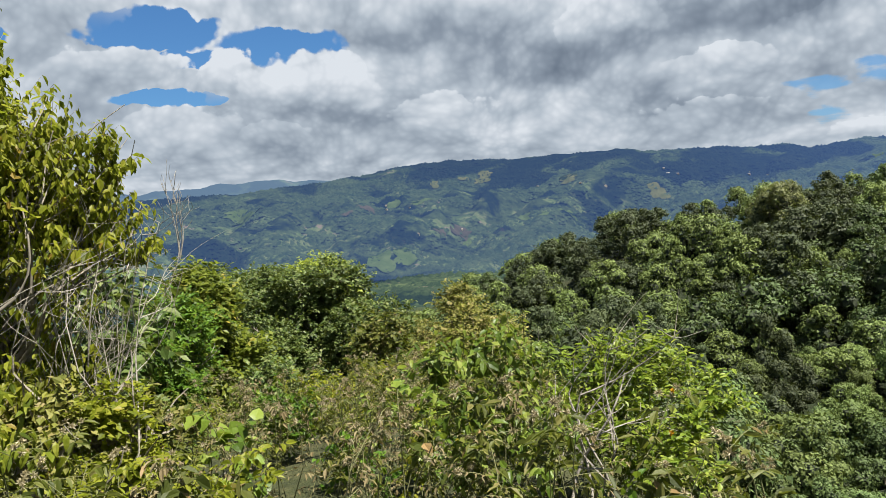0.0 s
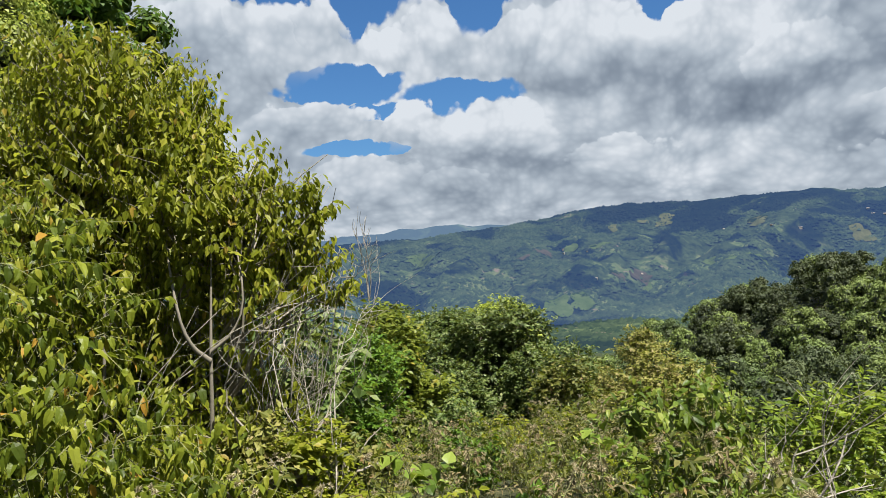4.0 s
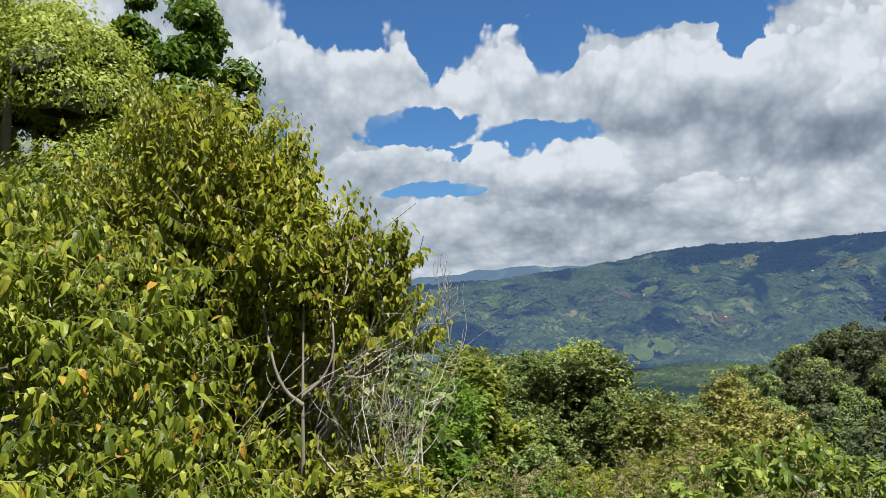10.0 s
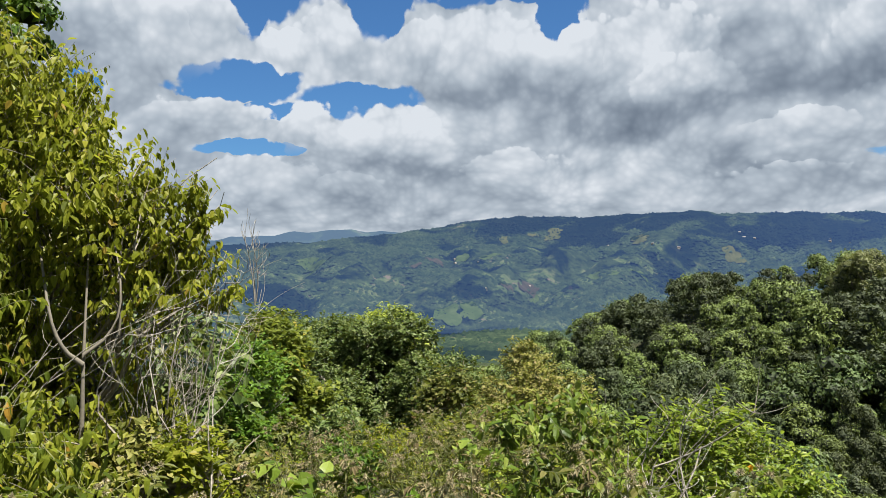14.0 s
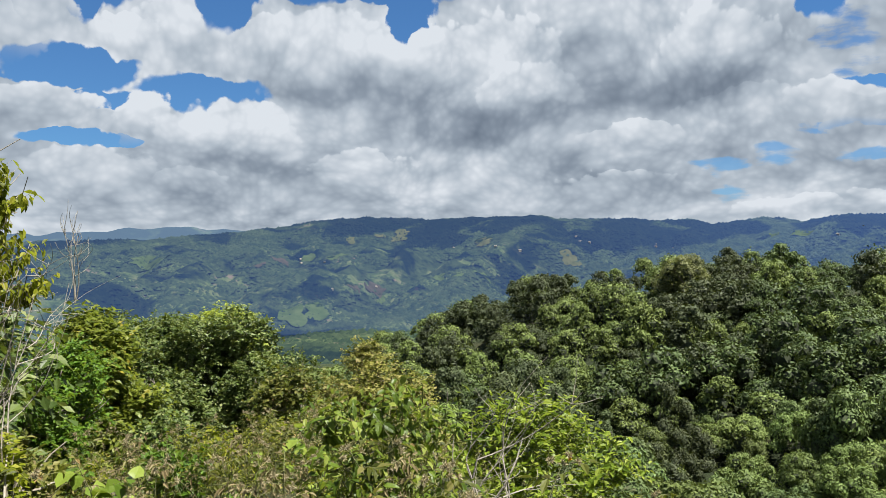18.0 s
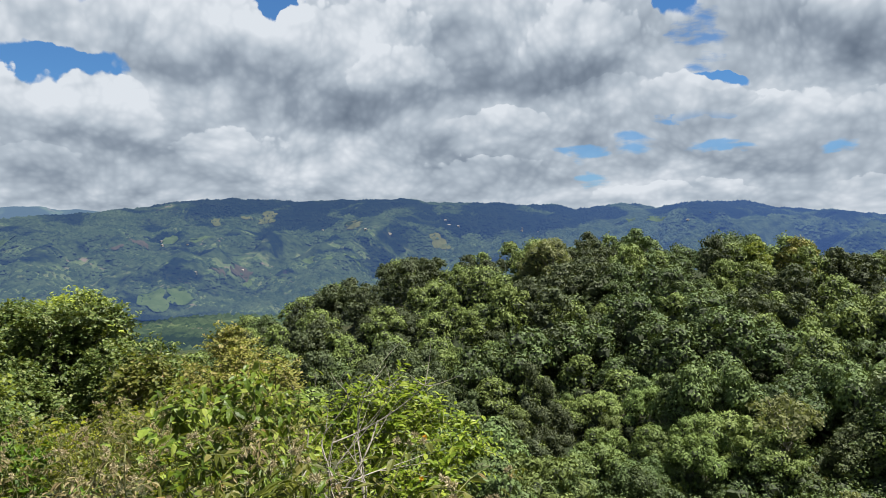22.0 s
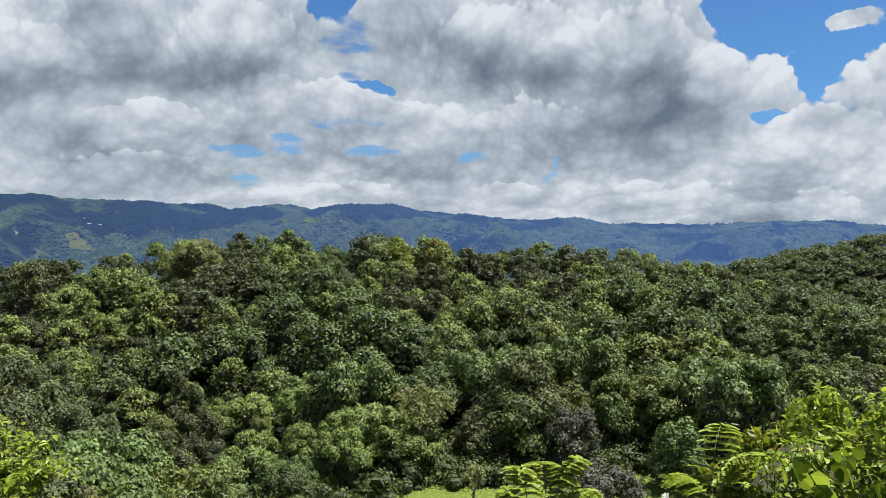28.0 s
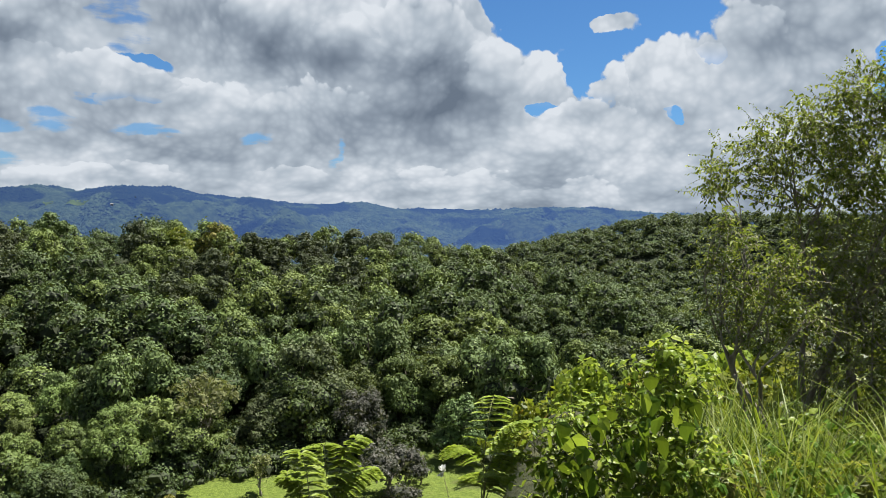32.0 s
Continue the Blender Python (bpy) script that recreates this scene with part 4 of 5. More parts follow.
def crown_mesh(rng, width, height, lumps, per, size, base=0.16, lobe=(0.07, 0.16), reach=0.36, shell=0, dome=False, core=None):
    """A broadleaf crown of leaf sprays on rounded, uneven lobes, its foot at z = 0."""
    parts = []
    for i in range(lumps):
        a = rng.uniform(0, 2 * math.pi)
        q = math.sqrt(rng.uniform(0, 1))
        low = base * height
        roof = low + (height - low) * (1 - 0.55 * q * q) * rng.uniform(0.85, 1.0)
        hz = low + (roof - low) * rng.uniform(0, 1) ** reach
        r = width * rng.uniform(*lobe)
        c = np.array([math.cos(a) * q * 0.42 * width, math.sin(a) * q * 0.42 * width, hz - r * 0.5])
        if dome:
            u = unit(rng.normal(0, 1, 3))
            u[2] = abs(u[2]) * 1.2 - 0.22
            u = unit(u) * rng.uniform(0.78, 1.04)
            c = np.array([u[0] * (0.5 * width - r), u[1] * (0.5 * width - r), low + (height - low) * 0.40 + u[2] * ((height - low) * 0.58 - r)])
        if shell:
            sv, sf = SHELLS[shell]
            k1, k2, ph = rng.normal(0, 4.5, (3, 3)), rng.normal(0, 9.0, (3, 3)), rng.uniform(0, 6.28, 6)
            swell = lambda u: 1 + 0.10 * np.sin(u @ k1 + ph[:3]).sum(-1) + 0.06 * np.sin(u @ k2 + ph[3:]).sum(-1)
            # opaque inner shell, added to block light and darken the lobe's gaps
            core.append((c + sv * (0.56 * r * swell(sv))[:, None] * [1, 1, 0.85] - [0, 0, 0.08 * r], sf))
            d = unit(rng.normal(0, 1, (per * 2, 3)) + [0, 0, 0.3])
            d = d[d[:, 2] > -0.4][:per]
            pts = c + d * (r * swell(d) * (0.66 + 0.38 * rng.uniform(0, 1, len(d)) ** 0.8))[:, None] * [1, 1, 0.85]
        else:
            pts, d = ball_points(rng, per, c, (r, r, r * 0.8), -0.35, 0.8)
        n = len(pts)
        nor = d * 1.3 + rng.normal(0, 0.30, (n, 3)) + np.array([0, 0, 0.1])
        tip = np.cross(nor, rng.normal(0, 1, (n, 3))) + np.array([0, 0, -0.3]) + d * 0.3
        parts.append(lay(CHIP, pts, tip, nor, size * rng.uniform(0.5, 1.4, n)))
    # one more light-blocking shell in the middle of the crown
    if dome:
        sv, sf = SHELLS[1]
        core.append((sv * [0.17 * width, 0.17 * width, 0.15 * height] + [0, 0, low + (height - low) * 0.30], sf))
    n = 120
    pts = rng.normal(0, 1, (n, 3)) * [0.14 * width, 0.14 * width, 0.13 * height] + [0, 0, height * (0.36 + 0.3 * base)]
    parts.append(lay(CHIP, pts, rng.normal(0, 1, (n, 3)), rng.normal(0, 1, (n, 3)), np.full(n, min(0.08 * width, size * 2.2))))
    return join(*parts)


rng = np.random.default_rng(5)
kinds = []
for k in range(9):
    w, h = rng.uniform(5.0, 7.6), rng.uniform(6.0, 8.6)
    core, core_light = [], []
    cv, cf = crown_mesh(rng, w, h, 22, 300, 0.215, 0.06, (0.075, 0.19), 0.36, 1, True, core)
    light = crown_mesh(rng, w, h, 16, 130, 0.30, 0.08, (0.09, 0.20), 0.32, 1, True, core_light)
    lines, rad = [], []
    l, r = limb(rng, (0, 0, -1.0), (rng.normal(0, .2), rng.normal(0, .2), h * 0.45), 0.16, 0.10)
    lines.append(l), rad.append(r)
    for i in range(6):
        e = cv[rng.integers(len(cv))] * [0.7, 0.7, 0.9]
        l2, r2 = limb(rng, l[rng.integers(3, 7)], e, 0.07, 0.02)
        lines.append(l2), rad.append(r2)
    kinds.append((cv, cf, *tubes(lines, rad, 4), light, join(*core), join(*core_light), h))

# lower edge of the forest: azimuth, distance
EDGE = ([-96, -75, -62, -58, -48, -38, -33, -29, -20, -8, -2, 7], [50, 48, 60, 74, 69, 66, 62, 46, 42, 44, 48, 60])
spots = []
for r in np.arange(41.0, 134.0, 4.1):
    step = (4.4 if r < 92 else 3.9) / r
    for a in np.arange(radians(-96), radians(7), step):
        aa = math.degrees(a + rng.uniform(-0.4, 0.4) * step)
        rr = r + rng.uniform(-1.7, 1.7)
        foot = np.interp(aa, EDGE[0], EDGE[1])
        if rr < foot or rr > CREST + 13:
            continue
        spots.append((aa, rr))
for i in range(70):
    aa = rng.uniform(-60, -4)
    spots.append((aa, np.interp(aa, EDGE[0], EDGE[1]) + rng.uniform(0, 16)))
for aa, rr in ((-32.4, 63), (-33.2, 66), (-33.6, 62), (-32.8, 70), (-34.0, 71)):
    spots.append((aa, rr))
spots.sort(key=lambda s: s[1])
LABELS = ["broadleaf forest tree with a rounded dark green crown", "leafy hillside tree with a lumpy mid-green crown",
          "spreading wild tree with dull green foliage"]
WOODS = [M_WOOD, M_WOOD_B, M_WOOD_C]
protos, rest = [], []
for k in range(9):
    root = thing("forest_tree", (0, 0, 0), LABELS[k % 3], "tree", "trees on the wooded hill")
    part("crown", kinds[k][0], kinds[k][1], WOODS[k // 3], root, kind="stuff")
    part("trunk", kinds[k][2], kinds[k][3], M_TRUNK, root)
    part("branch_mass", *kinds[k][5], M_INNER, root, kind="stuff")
    protos.append(root)
used = set()
for i, (aa, rr) in enumerate(spots):
    x, y = -math.sin(radians(aa)) * rr, math.cos(radians(aa)) * rr
    k = int(np.clip(4.5 + 9 * vnoise(np.array(x / 16.0), np.array(y / 16.0), 5) + rng.normal(0, 2.2), 0, 8))
    s = rng.choice([0.60, 0.75, 0.92, 1.1]) * rng.uniform(0.88, 1.12) * (0.85 if rr > 104 else 1.0)
    tall = s * rng.uniform(0.88, 1.15)
    if rr > 90:      # no crown stands far above the line of the hilltop
        tall = min(tall, max(0.45, (math.tan(radians(np.interp(aa, HILL_AZ, HILL_EL) + rng.uniform(-0.05, 0.45))) * rr - gz(x, y)) / kinds[k][7]))
    mtx = Matrix.LocRotScale((x, y, gz(x, y) - 0.2), Euler((0, 0, rng.uniform(0, 6.28))), (s, s, tall))
    if i < 220:
        if k in used:
            copy_thing(protos[k], mtx)
        else:
            protos[k].matrix_basis = mtx
            used.add(k)
    else:
        rest.append((k, np.array(mtx)))


def woods(name, rows, label, mat, source):
    parts = []
    for k, m in rows:
        v, f = source[k][0], source[k][1]
        parts.append((v @ m[:3, :3].T + m[:3, 3], f))
    V, F = join(*parts)
    ob = new(name, mesh_of(name, V, F, mat))
    return tagged(ob, label, "woods", kind="stuff")


for c, lab in enumerate(("dense green tree crowns along the top of the hill", "yellowish green tree crowns along the top of the hill", "dull grey-green tree crowns along the top of the hill")):
    woods("hilltop_woods", [r for r in rest if r[0] // 3 == c], lab, WOODS[c], [k[4] for k in kinds])
woods("hilltop_shade_cores", rest, "dark shells added as shade inside the tree crowns on the hill", M_INNER, [k[6] for k in kinds])

low_core = [[] for k in range(4)]
low = [crown_mesh(rng, 3.6, 2.6, 5, 56, 0.20, 0.0, (0.17, 0.27), 0.4, 1, False, low_core[k]) for k in range(4)]
rows = []
for i in range(1150):
    aa, rr = rng.uniform(-78, 4), 44 + 70 * rng.uniform(0, 1)
    if i > 700:
        rr = np.interp(aa, EDGE[0], EDGE[1]) + rng.uniform(-2.5, 3)
    elif rr < np.interp(aa, EDGE[0], EDGE[1]) + 1.5:
        continue
    x, y = -math.sin(radians(aa)) * rr, math.cos(radians(aa)) * rr
    rows.append((int(rng.integers(4)), np.array(Matrix.LocRotScale((x, y, gz(x, y) - 0.2), Euler((0, 0, rng.uniform(0, 6.28))), [rng.uniform(0.8, 1.3)] * 3))))
woods("hill_undergrowth", rows, "low dark green shrubs under the forest trees", M_WOOD, low)
woods("undergrowth_shade_cores", rows, "dark shells added as shade inside the low shrubs", M_INNER, [join(*c) for c in low_core])

# the second wooded hill, farther off
small, small_core = [], [[] for k in range(5)]
for k in range(5):
    small.append(crown_mesh(rng, 8.6, 8.0, 7, 34, 0.85, 0.10, (0.15, 0.24), 0.3, 1, True, small_core[k]))
rows = []
for r in np.arange(205, 400, 6.6):
    for a in np.arange(radians(-94), radians(-50), 5.4 / r):
        aa, rr = math.degrees(a) + rng.uniform(-0.5, 0.5), r + rng.uniform(-4, 4)
        if rr > 400 or (rr < 250 and aa > -55):
            continue
        x, y = -math.sin(radians(aa)) * rr, math.cos(radians(aa)) * rr
        s = rng.uniform(0.7, 1.1)
        rows.append((int(rng.integers(5)), np.array(Matrix.LocRotScale((x, y, gz(x, y) - 1), Euler((0, 0, rng.uniform(0, 6.28))), (s, s, s)))))
woods("far_hill_woods", rows, "distant hill covered with small dark green crowns", M_WOODFAR, small)
woods("far_hill_shade_cores", rows, "dark shells added as shade inside the distant crowns", M_INNER, [join(*c) for c in small_core])


# ---------------------------------------------------------------- big tree and thicket beside the viewpoint
def clumps_at(rows):
    return [(*P(a, e, d), r, *more) for a, e, d, r, *more in rows]


rng = np.random.default_rng(21)
bx, by, _ = P(30, 0, 6.4)
olive = leafy(rng, "olive_tree", (bx, by, gz(bx, by)), clumps_at([
    (36.8, 13.0, 6.4, .42), (34.8, 11.0, 6.3, .55), (32.6, 9.4, 6.1, .46), (32.3, 7.6, 5.9, .42), (30.2, 4.9, 5.7, .42), (23.8, 5.2, 5.6, .12), (26.3, 6.0, 5.7, .13), (22.6, 3.8, 5.6, .08), (26.6, 2.8, 5.6, .33),
    (38.5, 6.5, 6.5, .8), (34.2, 4.5, 6.1, .8), (30.2, 2.5, 5.9, .7), (27.2, 0.8, 5.8, .45), (24.2, -1.2, 5.7, .22), (40, 1, 6.6, .9),
    (35.5, -2, 6.3, .8, .8), (32.4, -1.0, 5.9, .5, .5), (37, -7, 6.3, .9, .8), (33.5, -10.5, 5.9, .6, .7), (41, 4.5, 6.6, .75), (45, 2, 6.7, .9), (29, -8.8, 5.9, .36, .4), (27.4, -1.6, 5.5, .34, .6), (24.6, -0.2, 5.6, .26, .8), (26.0, -5.0, 5.5, .22, .5), (22.2, 0.6, 5.7, .16), (21.4, -1.6, 5.7, .14), (31.2, -6, 6.0, .36, .35), (27.5, -12, 5.4, .36, .7), (34.6, -5.5, 5.8, .46, .6), (31.2, -12, 5.2, .3, .8)]),
    M_OLIVE, "tall shrubby tree with drooping olive-yellow leaves", "tree", 0.068, OVATE, 440, 9, 0.32, 1.9, 0.1, 0.04, None, 4, up=1.0, twig_bark=M_BARK)

for pts, thick in ((((30.6, -18, 5.4), (30.2, -10, 5.25), (30.1, -5.8, 5.2), (29.6, 2.6, 5.5)), 0.020), (((30.1, -6.0, 5.2), (31.4, -4.9, 5.2), (32.2, -2.4, 5.2), (32.8, 5.5, 5.7)), 0.018),
                   (((30.1, -5.4, 5.2), (28.2, -4.0, 5.2), (27.6, -1.0, 5.2), (28.6, 4.4, 5.6)), 0.012), (((27.9, -4.2, 5.4), (27.6, -1.5, 5.4), (27.9, 1.0, 5.4), (27.4, 3.0, 5.4)), 0.009),
                   (((37.0, -18, 5.6), (36.8, -9, 5.5), (36.6, -4, 5.5), (36.2, 2, 5.6)), 0.018)):
    q = np.array([P(*p) for p in pts])
    t = np.linspace(0, 1, 10)
    line = np.stack([np.interp(t, np.linspace(0, 1, 4), q[:, c]) for c in range(3)], 1)
    line[1:-1] = (line[:-2] + line[1:-1] + line[2:]) / 3
    branches("stem", [line - np.array(olive.location)], [np.linspace(thick, thick * 0.25, 10)], 7, M_TRUNK, olive)

bx, by, _ = P(44, 0, 4.3)
leafy(rng, "leafy_thicket", (bx, by, gz(bx, by)), clumps_at([
    (46.5, 5, 4.6, .45), (51, 3, 4.4, .6), (41, 1.5, 4.7, .45), (47, 0, 4.2, .6), (41, -3, 4.3, .5), (52, -5, 4.0, .7), (46, -8, 3.9, .6),
    (39, -11, 4.0, .5), (33, -14, 3.9, .4), (44, -15, 3.7, .6), (52, -14, 3.6, .6), (54, 0, 4.2, .6)]),
    M_THICKET, "thicket of bright lime-green drooping broad leaves", "shrub", 0.074, OVATE_SOFT, 290, 7, 0.26, 1.7, 0.3, 0.022, None, 4, twig_bark=M_STEM)

bx, by, _ = P(38, 0, 8.6)
leafy(rng, "dense_shrub", (bx, by, gz(bx, by)), clumps_at([
    (48, 2, 8.6, 1.3), (42, 5, 8.8, 1.2), (36, 2, 8.8, 1.1), (30, 0, 8.4, .9), (47, -7, 8.0, 1.2), (39, -7, 8.0, 1.2), (32, -6, 8.0, 1.0),
    (27, -4, 8.0, .6), (26, -9, 7.4, .7), (32, -12, 7.4, .8), (52, -12, 7, 1.0), (43, -13, 7, .9), (54, -2, 8.4, 1.2), (24.6, -3.4, 8.6, .5), (22.6, -4.8, 8.6, .42), (22.8, -7.8, 8.2, .5)]),
    M_DARK, "dense dark green shrub behind the olive tree", "shrub", 0.11, DIAMOND, 130, 8, 0.4, 0.8, 0.3, 0.05, None, 4)
# ---------------------------------------------------------------- bushes on the slope
rng = np.random.default_rng(33)


def dome(rng, az, top, d, width, height, n, r):
    """Clumps that fill a rounded bush whose top shows at that height."""
    c = P(az, top, d)
    rows = []
    for i in range(n):
        a, q = rng.uniform(0, 6.283), math.sqrt(rng.uniform(0, 1))
        z = c[2] - r * 0.8 - height * (0.75 * q * q + 0.25 * rng.uniform(0, 1))
        rows.append((c[0] + math.cos(a) * q * width / 2, c[1] + math.sin(a) * q * width / 2, z, r * rng.uniform(0.8, 1.25)))
    return rows


BUSHES = [
    ("round_bush", 19.6, -3.7, 10.0, 0.95, 1.3, 16, .27, M_FRESH, "fresh green bush with small leaves", .055),
    ("round_bush", 20.6, -7.0, 9.0, 0.8, 1.2, 14, .24, M_FRESH, "fresh green bush with small leaves", .05),
    ("slope_tree", 17.4, -1.9, 14.0, 1.5, 2.4, 20, .38, M_LIME, "low tree with yellow-green leaves", .11),
    ("slope_tree", 15.6, -1.4, 25.0, 2.6, 3.4, 12, .7, M_DARK, "low tree with dense dark green leaves", .12),
    ("slope_tree", 12.6, -1.9, 22.0, 3.0, 3.6, 18, .62, M_DARK, "low tree with dense dark green leaves", .11),
    ("slope_tree", 8.2, -3.1, 20.0, 3.0, 3.2, 20, .58, M_DARK, "low tree with dense dark green leaves", .10),
    ("lime_tree", 9.2, -1.6, 22.0, 2.0, 2.6, 24, .42, M_FEATHER, "young tree with bright lime-green top", .11),
    ("slope_tree", 10.8, -2.5, 20.5, 2.4, 3.2, 16, .55, M_DARK, "low tree with dense dark green leaves", .10),
    ("slope_tree", 14.4, -2.4, 18.0, 2.2, 3.0, 16, .5, M_DARK, "low tree with dense dark green leaves", .09),
    ("slope_tree", 5.9, -4.4, 19.0, 2.2, 2.8, 16, .5, M_DARK, "low tree with dense dark green leaves", .09),
    ("brown_shrub", 0.6, -4.7, 26.0, 3.8, 3.2, 18, .62, M_RUST, "spreading shrub with brownish yellow leaves", .11),
    ("brown_shrub", -2.6, -6.2, 24.0, 3.0, 2.6, 14, .55, M_RUST, "spreading shrub with brownish yellow leaves", .11),
    ("scrub_bush", 16.0, -8.2, 12.0, 1.7, 1.6, 9, .34, M_WEED, "yellow-green scrub on the slope", 0.087),
    ("scrub_bush", 11.5, -9.4, 12.5, 2.0, 1.6, 9, .34, M_DARK, "dark green scrub on the slope", 0.087),
    ("scrub_bush", 6.0, -8.6, 13.0, 2.2, 1.8, 10, .36, M_WEED, "yellow-green scrub on the slope", 0.087),
    ("scrub_bush", 4.2, -6.6, 17.0, 2.4, 2.2, 11, .42, M_WEED, "yellow-green scrub on the slope", 0.109),
    ("scrub_bush", 1.4, -8.4, 13.0, 2.4, 2.0, 10, .4, M_RUST, "dry yellowish scrub on the slope", 0.087),
    ("scrub_bush", -3.0, -9.2, 11.0, 2.2, 1.8, 9, .38, M_WEED, "yellow-green scrub on the slope", 0.080),
    ("scrub_bush", -7.0, -10.8, 10.0, 1.8, 1.6, 8, .34, M_WEED, "dry yellowish scrub on the slope", 0.080),
    ("scrub_bush", 24.6, -8.4, 5.1, 0.55, 0.8, 9, .15, M_OLIVE, "olive-green scrub below the bare twigs", .055),
    ("scrub_bush", 27.4, -9.2, 5.0, 0.6, 0.8, 9, .16, M_RUST, "yellowish scrub below the bare twigs", .055),
    ("scrub_bush", 21.6, -10.2, 5.6, 0.6, 0.8, 9, .16, M_WEED, "yellow-green scrub below the bare twigs", .055),
    ("scrub_bush", 23.0, -9.6, 9.0, 1.2, 1.4, 7, .3, M_OLIVE, "olive-green scrub on the slope", 0.080),
]
for nm, az, top, d, w, h, n, r, mt, lab, sz in BUSHES:
    cl = dome(rng, az, top, d, w, h, n, r)
    bx, by, _ = P(az, 0, d)
    tree = leafy(rng, nm, (bx, by, gz(bx, by)), cl, mt, lab, "tree" if "tree" in nm else "bush", sz, DIAMOND, int((120 if nm == "scrub_bush" else 190) * (0.8 / r) ** 1.3), 8, sz * 3.2, 0.4, 0.2, 0.06, None, 3)

    if nm == "slope_tree" and d == 14.0:
        foot, o = P(18.5, -2.6, 14.0), np.array(tree.location)
        for tip in ((19.3, 2.6), (18.3, 1.8), (18.8, 2.9)):
            l, r = limb(rng, foot, P(*tip, 14.0), 0.012, 0.004, 8, 0.05)
            twigs = [limb(rng, l[j], l[j] + rng.normal(0, 0.12, 3) + [0, 0, 0.35], 0.005, 0.0025, 7, 0.12) for j in (3, 4, 4, 5, 5, 6, 6, 6)]
            own = branches("dead_branch", [l - o], [r], 5, M_DRY, tree)[0]
            part("twig_spray", *tubes([t[0] - o for t in twigs], [t[1] for t in twigs], 4), M_DRY, own, "leafless bleached twigs", kind="stuff")

# bushes of large leaves in the foreground
bx, by, _ = P(-3, 0, 4.0)
leafy(rng, "broadleaf_bush", (bx, by, gz(bx, by)), clumps_at([
    (-3.5, -10.5, 4.0, .16), (-0.5, -11.0, 4.0, .14), (-6, -12, 4.0, .16), (-3, -13, 3.9, .2), (-1, -15, 3.8, .2), (-6, -16, 3.8, .2), (-3, -18, 3.7, .25), (1.5, -11.5, 4.1, .08)]),
    M_BUSH, "broad-leaved bright green bush among weeds", "bush", 0.064, OVATE_SOFT, 560, 6, 0.2, 0.8, 0.15, 0.01, M_STEM, 4, up=0.9)
bx, by, _ = P(-13, 0, 5.6)
leafy(rng, "light_green_bush", (bx, by, gz(bx, by)), clumps_at([
    (-13.5, -11.2, 5.6, .2), (-10.5, -11.5, 5.6, .18), (-16, -12.5, 5.6, .18), (-12.5, -13.5, 5.5, .25), (-9, -13.5, 5.5, .16), (-16.5, -15.5, 5.4, .2), (-12, -16.5, 5.3, .28), (-18.5, -14.2, 5.5, .08), (-15, -18.5, 5.2, .25)]),
    M_VINE, "light green bush with small leaves and pale tips", "bush", 0.055, OVATE, 800, 9, 0.26, 0.4, 0.2, 0.012, M_STEM, 4, up=0.7)


# ---------------------------------------------------------------- weeds
def weed(rng, height, mat, label, shape, size, leaves, tufts, stems=3):
    root = thing("weed", (0, 0, 0), label, "weed", "weeds on the bank")
    lines, rad, starts, ways = [], [], [], []
    for i in range(stems):
        tip = np.array([rng.normal(0, 0.2), rng.normal(0, 0.2), 1.0]) * height * rng.uniform(0.7, 1.0)
        l, r = limb(rng, (rng.normal(0, .03), rng.normal(0, .03), -0.05), tip, 0.006, 0.0025)
        lines.append(l), rad.append(r)
        for f in rng.uniform(0.25, 1.0, int(leaves * 1.4)):
            j = f * 6
            p = l[int(j)] + (l[min(int(j) + 1, 6)] - l[int(j)]) * (j % 1)
            w = unit(np.array([rng.normal(), rng.normal(), 0.5]))
            starts.append(p), ways.append(w)
    lv, tw = sprays(rng, np.array(starts), np.array(ways), 0.15, 6, size * 1.06, shape, 0.7, 0.2, 0.0025)
    own = branches("stem", lines, rad, 4, M_STEM, root)
    foliage("foliage", lv, tw, mat, M_STEM, root)
    if tufts:
        for st, l in zip(own, lines):
            T = []
            for q in range(tufts):
                c = l[-1] + rng.normal(0, 0.035, 3)
                n = 40
                d = unit(rng.normal(0, 1, (n, 3)) + [0, 0, .4])
                T.append(lay((DIAMOND_V * [1, .35, 1], DIAMOND_F), np.repeat(c[None], n, 0), d, rng.normal(0, 1, (n, 3)), rng.uniform(0.015, 0.03, n)))
            part("seed_head", *join(*T), M_STRAW, st, "dry buff seed head", kind="stuff")
    return root


rng = np.random.default_rng(44)
WEEDS = [
    weed(rng, 1.1, M_WEED, "tall leafy weed with yellowish leaves", OVATE, 0.08, 11, 0),
    weed(rng, 1.3, M_WEED, "tall weed with dry buff seed heads", LANCE, 0.065, 10, 4, 4),
    weed(rng, 1.0, M_BUSH, "fresh green weed with large heart-shaped leaves", HEART, 0.08, 8, 0),
    weed(rng, 1.2, M_DRYLEAF, "dry straw-coloured weed stalks", LANCE, 0.045, 8, 2, 5),
    weed(rng, 1.0, M_GREEN, "dark green leafy weed", OVATE, 0.09, 10, 0),
    weed(rng, 1.2, M_OLIVE, "olive leafy weed with thin stems", OVATE, 0.06, 12, 0, 4),
    weed(rng, 1.1, M_FRESH, "bright green broad-leaved weed", BROAD, 0.09, 8, 0, 4),
    weed(rng, 1.2, M_RUST, "leafy weed with yellow-brown fading leaves", OVATE, 0.075, 10, 2, 4),
]
pick = [0, 1, 1, 1, 2, 3, 3, 4, 5, 5, 6, 7, 7, 7]
placed = set()
count = 0
